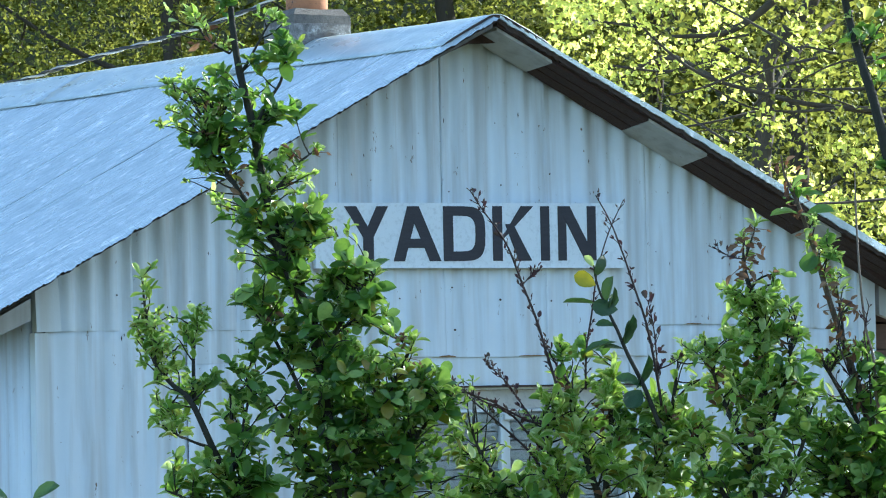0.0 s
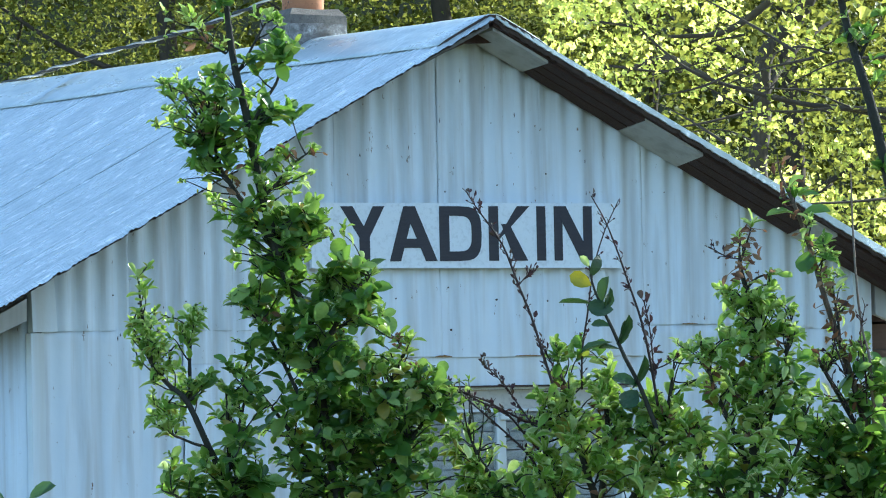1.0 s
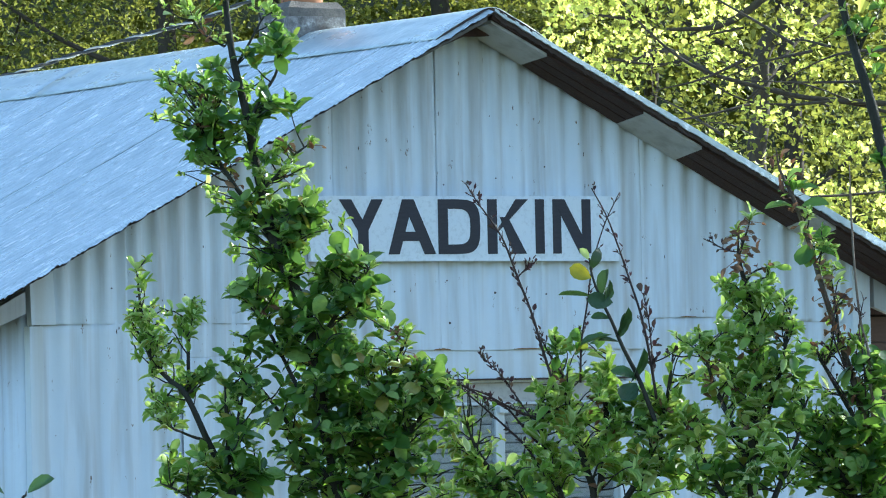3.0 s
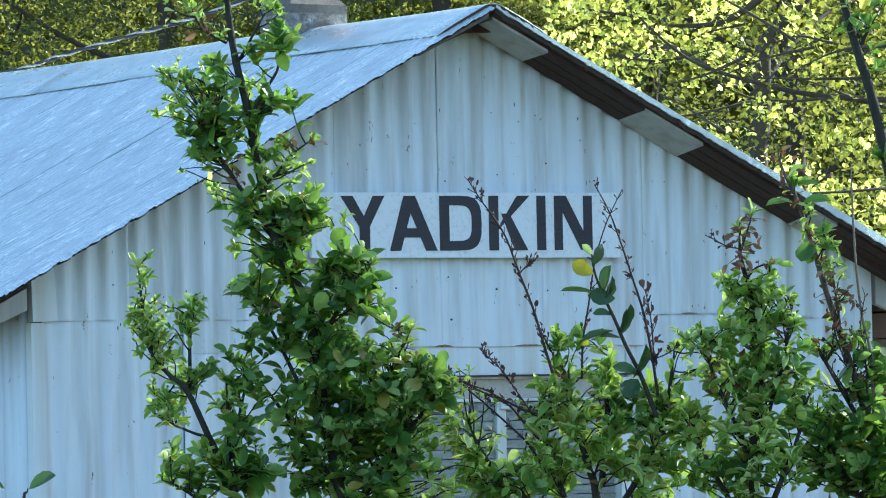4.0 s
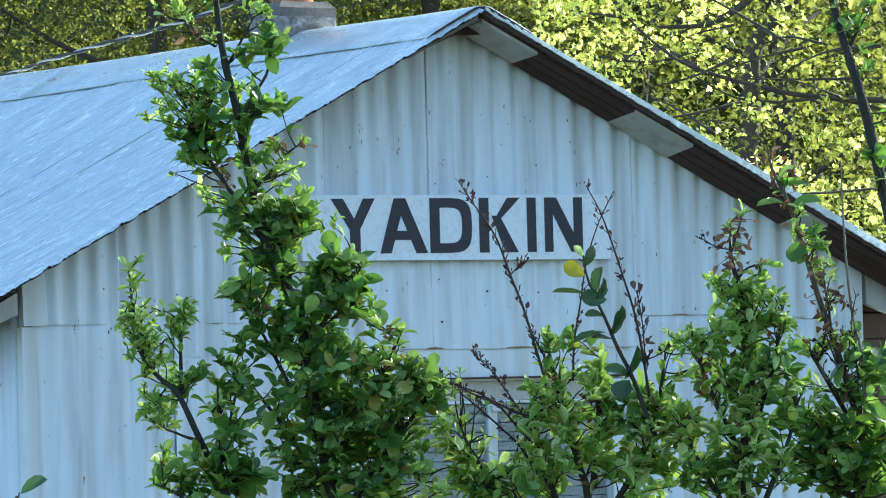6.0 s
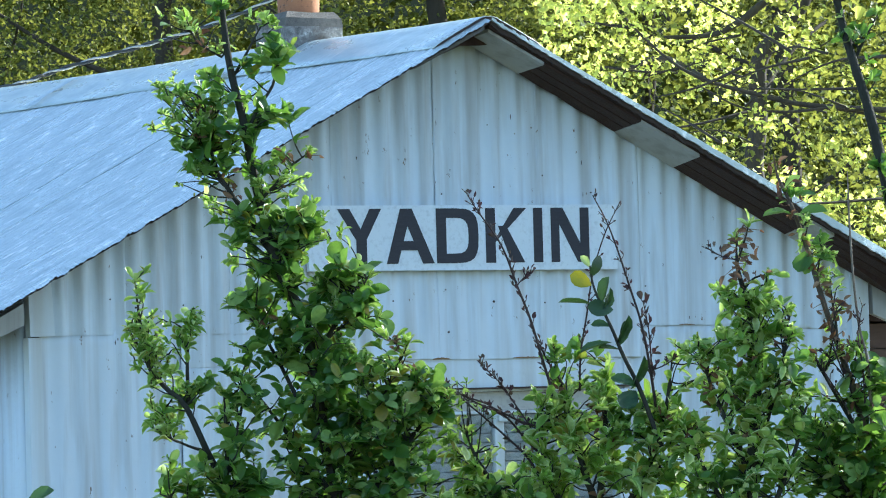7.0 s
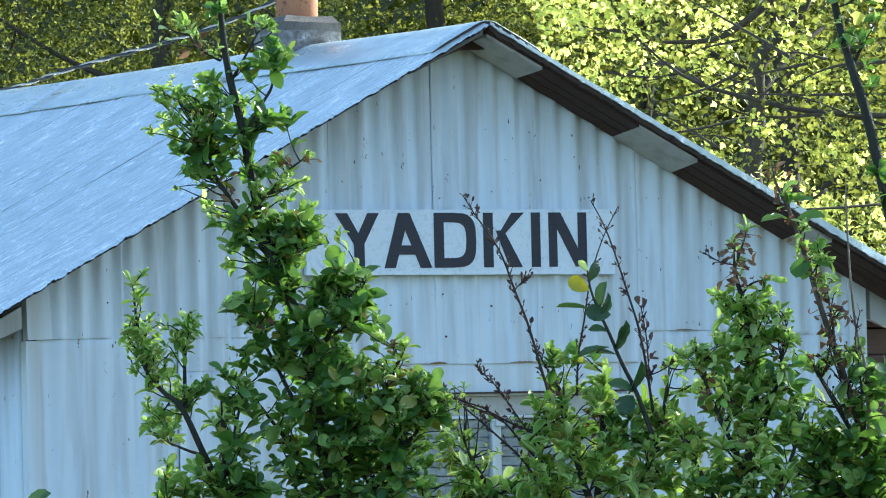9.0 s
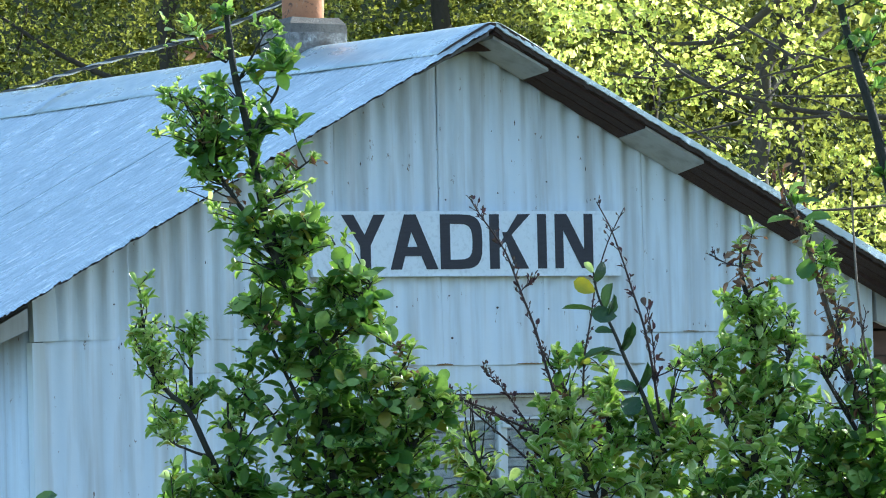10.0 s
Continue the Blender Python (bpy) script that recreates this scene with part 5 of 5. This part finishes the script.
def middle_shrub():
    s = Shrub("middle_shrub", 0.33, 13.05, "rounded green shrub with bare budding shoots below the name board", 14)
    s.stem([(0.228, 1.773), (0.248, 1.660), (0.280, 1.546), (0.300, 1.433), (0.32, 0.9), (0.33, 0.0)], 3, 13)
    s.stem([(0.329, 1.760), (0.321, 1.636), (0.307, 1.500)], 3, 7)
    s.stem([(0.460, 1.768), (0.440, 1.656), (0.404, 1.555), (0.334, 1.443)], 3, 7)
    s.stem([(0.044, 1.630), (0.076, 1.562), (0.154, 1.481), (0.265, 1.388)], 3, 7)
    s.stem([(0.192, 1.684), (0.196, 1.593), (0.233, 1.479)], 2.5, 6)
    Y, O = LEAF_YOUNG, LEAF_OLD
    for c in ((0.240, 1.790, 0.038, 0.029, 7, .042, O, 3, 4), (0.227, 1.705, 0.045, 0.041, 15, .040, Y, 4, 4), (0.308, 1.715, 0.050, 0.038, 12, .042, Y, 4, 4), (0.219, 1.632, 0.061, 0.050, 16, .044, Y, 4, 4), (0.304, 1.630, 0.068, 0.057, 16, .040, Y, 4, 4),
              (0.235, 1.558, 0.090, 0.057, 24, .044, Y, 4, 3), (0.384, 1.657, 0.054, 0.050, 16, .042, O, 4, 3), (0.441, 1.690, 0.050, 0.057, 16, .042, Y, 4, 4), (0.359, 1.556, 0.090, 0.061, 24, .044, Y, 4, 3), (0.456, 1.588, 0.072, 0.063, 18, .044, Y, 4, 3),
              (0.414, 1.509, 0.102, 0.045, 18, .044, Y, 4, 3), (0.043, 1.596, 0.050, 0.050, 12, .042, Y, 4, 4), (0.064, 1.528, 0.079, 0.041, 18, .044, Y, 4, 4), (0.166, 1.537, 0.068, 0.052, 18, .036, Y, 4, 3), (0.154, 1.504, 0.113, 0.041, 16, .042, O, 4, 3), (0.499, 1.756, 0.038, 0.038, 7, .034, Y, 3, 4),
              (0.282, 1.670, 0.090, 0.068, 8, .036, Y, 3, 5), (0.405, 1.611, 0.090, 0.068, 8, .036, Y, 3, 5)):
        s.cluster(*c)
    for c in ((0.25, 1.66, 0.12, 0.10, 24), (0.42, 1.63, 0.12, 0.12, 24), (0.08, 1.56, 0.10, 0.07, 18)):
        s.leaflets(*c)
    for k in range(6):
        s.cluster(0.12 + 0.09 * k, 1.25 - 0.12 * (k % 2), 0.13, 0.18, 15, 0.045, O, 4, 3)
    withered(s, ((0.282, 1.665), (0.293, 1.653), (0.307, 1.681), (0.418, 1.656), (0.227, 1.705), (0.428, 1.599), (0.301, 1.512), (0.168, 1.605), (0.349, 1.601)), 25)
    # thin budded shoots
    half = [(t, 0.62 * a) for t, a in SWAY]
    budded_shoot(s, [(0.221, 1.705), (0.197, 1.785), (0.176, 1.859), (0.150, 1.928), (0.123, 2.002), (0.096, 2.047), (0.071, 2.082), (0.048, 2.120)], 3.2, 1.2, 1, half, size=0.013)
    budded_shoot(s, [(0.150, 1.928), (0.164, 1.944), (0.182, 1.957)], 1.4, 0.9, 2, None)
    st2, line2, foot2 = budded_shoot(s, [(0.424, 1.679), (0.411, 1.769), (0.395, 1.849), (0.372, 1.923), (0.350, 1.991), (0.327, 2.052), (0.299, 2.105)], 3.2, 1.2, 3, SWAY, size=0.013)
    budded_shoot(s, [(0.272, 1.716), (0.275, 1.795), (0.287, 1.868), (0.300, 1.953), (0.324, 2.031), (0.355, 2.096)], 2.4, 1.0, 4, SWAY, size=0.010)
    budded_shoot(s, [(0.249, 1.716), (0.211, 1.774), (0.189, 1.819)], 2.4, 1.2, 5, half)
    budded_shoot(s, [(0.188, 1.593), (0.157, 1.628), (0.124, 1.668), (0.085, 1.688), (0.046, 1.709), (0.001, 1.733)], 2.6, 1.3, 6, None)
    budded_shoot(s, [(0.197, 1.647), (0.158, 1.656), (0.102, 1.685), (0.082, 1.697), (0.023, 1.721), (-0.021, 1.756)], 2.6, 1.3, 7, None)
    budded_shoot(s, [(0.200, 1.527), (0.162, 1.588), (0.123, 1.628), (0.079, 1.669), (0.034, 1.709), (-0.012, 1.753)], 2.8, 1.4, 18, None)
    for c in ((0.052, 1.732, 0.018, 0.014, 2, .022, Y, 2, 3), (0.013, 1.742, 0.016, 0.014, 2, .022, Y, 2, 3), (0.090, 1.680, 0.025, 0.016, 2, .024, O, 2, 3), (0.152, 1.667, 0.029, 0.018, 3, .024, O, 2, 3), (0.111, 1.606, 0.016, 0.020, 2, .020, Y, 2, 2)):
        s.cluster(*c)
    budded_shoot(s, [(0.169, 1.652), (0.138, 1.698), (0.117, 1.730), (0.095, 1.753), (0.068, 1.780)], 1.8, 1.0, 8, half, size=0.013)
    budded_shoot(s, [(0.414, 1.752), (0.443, 1.763), (0.466, 1.777)], 1.6, 1.0, 9, None)
    budded_shoot(s, [(0.419, 1.713), (0.415, 1.792), (0.410, 1.843), (0.400, 1.894)], 2.0, 1.0, 17, SWAY, size=0.02)
    # the shoot with large leaves, one of them yellow
    foot = s.local(*(0.432, 1.600), -0.02)
    line = smooth_line([s.local(x, z, -0.04) - foot for x, z in ((0.432, 1.600), (0.391, 1.713), (0.358, 1.782), (0.337, 1.833), (0.316, 1.879), (0.299, 1.924), (0.292, 1.964))], 6)
    n = len(line)
    lead = child("shoot", mesh_of("shoot", *tube(line, [0.0052 - 0.0034 * i / (n - 1) for i in range(n)], 7), BARK, True), s.r, "upright shoot with large leaves")
    lead.location = foot
    MOVING.append((lead, Matrix.Translation(foot), [(t, 0.8 * a) for t, a in SWAY]))

    def on(x, z, dy=0.0):
        return s.local(x, z, -0.04 + dy) - foot
    one_leaf(lead, on(*(0.296, 1.924)), (-1, -0.15, 0.42), (0.1, -1, 0.35), 0.050, LEAF_YELLOW, 3, "yellowed leaf")
    one_leaf(lead, on(*(0.339, 1.875)), (-1, -0.25, 0.02), (-0.1, -1, 0.45), 0.056, LEAF_DARK, 3)
    one_leaf(lead, on(*(0.294, 1.887)), (-1, -0.1, 0.1), (0.1, -0.15, 1), 0.066, LEAF_DARK, 2)
    one_leaf(lead, on(*(0.316, 1.887)), (0.22, -0.3, 1), (-0.8, -0.6, 0.2), 0.058, LEAF_DARK, 2)
    one_leaf(lead, on(*(0.323, 1.875)), (0.35, 0.2, 0.9), (0.3, -1, 0.1), 0.036, LEAF_DARK, 0)
    one_leaf(lead, on(*(0.342, 1.805)), (0.5, -0.2, 1), (0.8, -0.7, 0.1), 0.066, LEAF_DARK, 2)
    one_leaf(lead, on(*(0.336, 1.810)), (-1, -0.1, -0.28), (-0.2, -0.5, 1), 0.068, LEAF_DARK, 2)
    one_leaf(lead, on(*(0.292, 1.941)), (0.6, -0.2, 0.8), (0.6, -0.8, 0.2), 0.045, LEAF_DARK, 4)
    one_leaf(lead, on(*(0.292, 1.960)), (-0.5, -0.1, 0.7), (0.2, -0.9, 0.4), 0.030, LEAF_YOUNG, 0)
    one_leaf(lead, on(*(0.318, 1.873)), (0.35, -0.2, 1), (0.9, -0.5, 0.2), 0.050, LEAF_DARK, 2)
    one_leaf(lead, on(*(0.348, 1.802)), (0.4, -0.2, 1), (0.8, -0.7, 0.2), 0.052, LEAF_DARK, 0)
    one_leaf(lead, on(*(0.351, 1.795)), (-1, -0.3, 0.1), (0.1, -0.5, 1), 0.046, LEAF_DARK, 2)
    one_leaf(lead, on(*(0.331, 1.841)), (-0.9, -0.3, 0.4), (0.2, -0.6, 0.8), 0.036, LEAF_DARK, 1)
    one_leaf(lead, on(*(0.371, 1.714)), (0.45, -0.1, 1), (0.9, -0.6, 0.1), 0.075, LEAF_DARK, 2)
    one_leaf(lead, on(*(0.383, 1.719)), (-0.9, -0.3, 0.7), (0.2, -0.6, 0.8), 0.052, LEAF_DARK, 1)
    one_leaf(lead, on(*(0.383, 1.713)), (-0.5, -0.5, -0.6), (0.1, -0.9, 0.5), 0.060, LEAF_DARK, 3)
    s.done()


middle_shrub()


def leafy_shrub():
    s = Shrub("leafy_shrub", 0.66, 13.0, "dense upright green shrub with pale young tips before the house", 23)
    s.stem([(0.593, 2.003), (0.596, 1.946), (0.620, 1.855), (0.632, 1.753), (0.618, 1.629), (0.611, 1.494), (0.63, 1.0), (0.66, 0.0)], 3, 14)
    s.stem([(0.652, 1.939), (0.627, 1.932), (0.607, 1.912)], 1.6, 2.6)
    s.stem([(0.618, 2.031), (0.604, 1.991), (0.592, 1.958)], 1.6, 3)
    s.stem([(0.517, 1.790), (0.538, 1.710), (0.586, 1.596), (0.609, 1.505)], 2.5, 6)
    s.stem([(0.693, 1.854), (0.680, 1.764), (0.646, 1.651), (0.619, 1.550)], 2.5, 6)
    s.stem([(0.723, 1.672), (0.698, 1.582), (0.651, 1.470)], 2.5, 6)
    s.stem([(0.485, 1.632), (0.517, 1.552), (0.571, 1.450)], 2.5, 6)
    Y, O = LEAF_YOUNG, LEAF_OLD
    for c in ((0.572, 1.902, 0.029, 0.032, 8, .034, Y, 4, 4), (0.597, 1.986, 0.032, 0.038, 6, .024, Y, 2, 3), (0.638, 1.894, 0.050, 0.038, 19, .036, Y, 4, 4), (0.614, 1.844, 0.068, 0.041, 15, .040, Y, 4, 4), (0.688, 1.843, 0.034, 0.041, 7, .034, Y, 3, 4), (0.579, 1.800, 0.063, 0.050, 15, .042, Y, 4, 3),
              (0.658, 1.775, 0.063, 0.052, 15, .042, O, 4, 3), (0.511, 1.784, 0.045, 0.032, 12, .032, Y, 3, 4), (0.543, 1.710, 0.063, 0.050, 15, .042, Y, 4, 3), (0.633, 1.697, 0.079, 0.057, 18, .044, Y, 4, 3), (0.689, 1.673, 0.057, 0.063, 12, .044, O, 4, 3),
              (0.507, 1.632, 0.057, 0.057, 15, .042, Y, 4, 3), (0.574, 1.596, 0.075, 0.063, 18, .042, Y, 4, 3), (0.653, 1.572, 0.075, 0.068, 18, .042, Y, 4, 3), (0.528, 1.518, 0.090, 0.045, 18, .044, O, 4, 3), (0.602, 1.799, 0.068, 0.045, 10, .036, Y, 4, 4), (0.645, 1.730, 0.079, 0.057, 12, .036, Y, 4, 4), (0.610, 1.652, 0.068, 0.057, 10, .034, Y, 4, 4), (0.629, 1.505, 0.102, 0.045, 20, .042, Y, 4, 3)):
        s.cluster(*c)
    for c in ((0.60, 1.86, 0.09, 0.08, 20), (0.55, 1.74, 0.10, 0.10, 18), (0.65, 1.62, 0.12, 0.12, 22)):
        s.leaflets(*c)
    for k in range(5):
        s.cluster(0.48 + 0.08 * k, 1.25 - 0.12 * (k % 2), 0.13, 0.18, 15, 0.045, O, 4, 3)
    withered(s, ((0.593, 2.026), (0.572, 1.981), (0.544, 1.993), (0.617, 1.968), (0.635, 2.019), (0.584, 2.003), (0.611, 1.946), (0.526, 1.710), (0.520, 1.699), (0.535, 1.733), (0.609, 1.618), (0.508, 1.649), (0.565, 1.676), (0.690, 1.718), (0.601, 2.008), (0.606, 1.980), (0.583, 1.964), (0.623, 1.991), (0.596, 1.929), (0.633, 1.945), (0.588, 1.946), (0.670, 1.798), (0.590, 1.765)), 5)
    budded_shoot(s, [(0.594, 1.969), (0.566, 1.975), (0.530, 1.996)], 1.5, 1.0, 31)
    s.done()


leafy_shrub()


def cane_shrub():
    s = Shrub("cane_shrub", 0.89, 13.1, "tall shrub with a thick sparse-leaved cane beside a dry one", 33, 250)
    cane, _ = s.stem([(0.678, 2.182), (0.686, 2.137), (0.710, 2.080), (0.739, 1.998), (0.765, 1.897), (0.794, 1.806), (0.828, 1.693), (0.854, 1.579), (0.865, 1.466), (0.89, 0.9), (0.89, 0.0)], 2.8, 10, mat=MOTTLED)
    s.stem([(0.826, 2.145), (0.827, 2.055), (0.831, 1.930), (0.842, 1.828), (0.855, 1.760), (0.860, 1.624)], 1.9, 3.2, mat=CANE, attach=False, name="dry_cane", label="thin dry brown cane with nodes")
    s.stem([(0.753, 1.762), (0.791, 1.693), (0.835, 1.613)], 2.5, 5)
    s.stem([(0.785, 1.897), (0.793, 1.852), (0.796, 1.795)], 2, 3.5)
    s.stem([(0.745, 1.627), (0.788, 1.535), (0.842, 1.444)], 2.5, 6)
    Y, O = LEAF_YOUNG, LEAF_OLD
    for c in ((0.699, 2.108, 0.027, 0.027, 4, .028, O, 2, 3), (0.726, 2.034, 0.027, 0.038, 7, .026, Y, 3, 3), (0.758, 1.943, 0.027, 0.038, 6, .024, Y, 3, 3), (0.799, 1.784, 0.029, 0.045, 6, .026, Y, 3, 3), (0.770, 1.988, 0.027, 0.029, 5, .030, Y, 2, 3), (0.785, 1.920, 0.029, 0.029, 6, .024, Y, 2, 3), (0.795, 1.852, 0.032, 0.032, 6, .024, Y, 2, 3), (0.856, 1.782, 0.038, 0.027, 7, .036, Y, 3, 4), (0.759, 1.762, 0.041, 0.034, 6, .030, Y, 2, 3), (0.843, 1.704, 0.041, 0.052, 14, .040, O, 3, 3),
              (0.767, 1.615, 0.061, 0.057, 15, .042, O, 4, 3), (0.834, 1.591, 0.063, 0.063, 16, .044, O, 4, 3), (0.743, 1.536, 0.068, 0.057, 15, .042, Y, 4, 3), (0.821, 1.501, 0.090, 0.045, 20, .044, O, 4, 3), (0.915, 1.668, 0.068, 0.136, 20, .044, O, 4, 3), (0.957, 1.520, 0.090, 0.102, 18, .044, O, 4, 3)):
        s.cluster(*c)
    for c in ((0.72, 1.58, 0.06, 0.06, 14, .040, O, 4, 3), (0.80, 1.53, 0.08, 0.05, 20, .042, O, 4, 3), (0.87, 1.56, 0.05, 0.07, 16, .042, O, 4, 3), (0.74, 1.66, 0.05, 0.05, 10, .036, Y, 4, 4)):
        s.cluster(*c)
    for c in ((0.75, 1.60, 0.08, 0.08, 16), (0.85, 1.56, 0.08, 0.08, 14), (0.76, 1.90, 0.05, 0.12, 14)):
        s.leaflets(*c)
    for k in range(4):
        s.cluster(0.80 + 0.08 * k, 1.25, 0.13, 0.2, 15, 0.045, O, 4, 3)
    for (x, z), d, nn, L, k in (((0.707, 2.066), (-1, -0.1, -0.1), (-0.2, -0.6, 1), 0.056, 2), ((0.712, 2.059), (-0.7, -0.3, 0.3), (0, -0.4, 1), 0.045, 0), ((0.742, 1.988), (-0.45, -0.4, -1), (-0.4, -1, 0.2), 0.056, 3),
                                ((0.744, 1.983), (-0.2, -0.2, -1), (0.3, -1, 0.2), 0.045, 0), ((0.716, 2.097), (1, -0.2, 0.35), (0, -0.5, 1), 0.046, 1), ((0.726, 2.062), (1, 0.2, 0.1), (0.1, -0.5, 1), 0.060, 2),
                                ((0.748, 2.000), (0.9, -0.2, 0.3), (0, -0.8, 0.7), 0.042, 3), ((0.699, 2.114), (0.8, 0, 0.8), (-0.4, -0.8, 0.6), 0.040, 0), ((0.753, 1.977), (0.9, -0.2, -0.1), (0, -0.7, 0.8), 0.040, 1)):
        one_leaf(s.r, s.local(x, z, -0.012), d, nn, L, LEAF_OLD, k)
    withered(s, ((0.689, 2.148), (0.672, 2.160), (0.736, 1.972), (0.724, 1.966), (0.784, 1.869), (0.772, 1.818), (0.794, 1.795), (0.839, 1.794), (0.756, 1.852), (0.807, 1.874), (0.858, 1.884), (0.875, 1.867), (0.819, 1.670), (0.791, 1.676), (0.766, 1.807), (0.763, 1.920), (0.779, 1.886), (0.699, 2.114), (0.712, 2.080), (0.721, 2.051), (0.733, 2.017), (0.750, 1.954), (0.757, 1.932), (0.771, 1.903), (0.789, 1.835), (0.804, 1.761), (0.815, 1.727), (0.694, 2.131)), 15)
    budded_shoot(s, [(0.847, 1.670), (0.844, 1.749), (0.837, 1.817), (0.847, 1.873)], 2.0, 1.0, 44)
    budded_shoot(s, [(0.829, 1.625), (0.803, 1.682), (0.775, 1.728), (0.748, 1.773)], 2.0, 1.0, 41)
    budded_shoot(s, [(0.836, 1.647), (0.815, 1.715), (0.793, 1.750), (0.762, 1.790)], 2.0, 1.0, 42)
    budded_shoot(s, [(0.804, 1.738), (0.783, 1.807), (0.793, 1.863), (0.807, 1.880)], 2.0, 1.0, 43)
    s.done()


cane_shrub()


def edge_sapling():
    s = Shrub("sapling", 0.985, 13.2, "slim dark sapling stem with a few leaves against the woods", 51, 60, "sapling")
    s.stem([(0.802, 2.622), (0.819, 2.508), (0.834, 2.440), (0.854, 2.360), (0.880, 2.269), (0.914, 2.109), (0.949, 1.894), (0.959, 1.622), (0.985, 0.9), (0.985, 0.0)], 6.5, 16)
    s.stem([(0.900, 2.461), (0.874, 2.416), (0.852, 2.371)], 2, 4)
    for c in ((0.848, 2.417, 0.029, 0.057, 4, .032, LEAF_OLD, 2, 3), (0.871, 2.428, 0.034, 0.029, 4, .034, LEAF_OLD, 2, 3), (0.886, 2.359, 0.027, 0.034, 4, .030, LEAF_OLD, 2, 3), (0.826, 2.463, 0.027, 0.034, 2, .026, LEAF_YOUNG, 2, 2), (0.927, 2.188, 0.045, 0.090, 8, .040, LEAF_OLD, 3, 3), (0.868, 2.552, 0.068, 0.057, 10, .04, LEAF_OLD, 3, 3)):
        s.cluster(*c)
    s.done()


edge_sapling()


def low_sprig():
    s = Shrub("low_shrub", -0.74, 12.8, "low green shrub whose top leaves reach before the wall", 61, 60)
    s.stem([(-0.828, 1.524), (-0.828, 1.434), (-0.72, 0.8), (-0.74, 0.0)], 2.5, 7)
    s.stem([(-0.891, 1.515), (-0.864, 1.435), (-0.73, 1.1)], 2, 5)
    one_leaf(s.r, s.local(*(-0.826, 1.520)), (1, -0.2, 0.55), (-0.4, -0.7, 0.8), 0.062, LEAF_DARK, 2)
    one_leaf(s.r, s.local(*(-0.871, 1.519)), (-0.9, -0.2, 0.5), (0.3, -0.7, 0.7), 0.060, LEAF_DARK, 2)
    for k in range(4):
        s.cluster(-0.80 + 0.05 * k, 1.27 - 0.1 * k, 0.10, 0.10, 10, 0.05, LEAF_OLD, 3, 3)
    s.done()


low_sprig()


def motions():
    """The loose shoots lean over slowly with the wind."""
    for ob, rest, rows in MOVING:
        walk(ob, [(t, rest @ pose(0, 0, 0, 0, 2.5 * a, 0)) for t, a in rows])


motions()
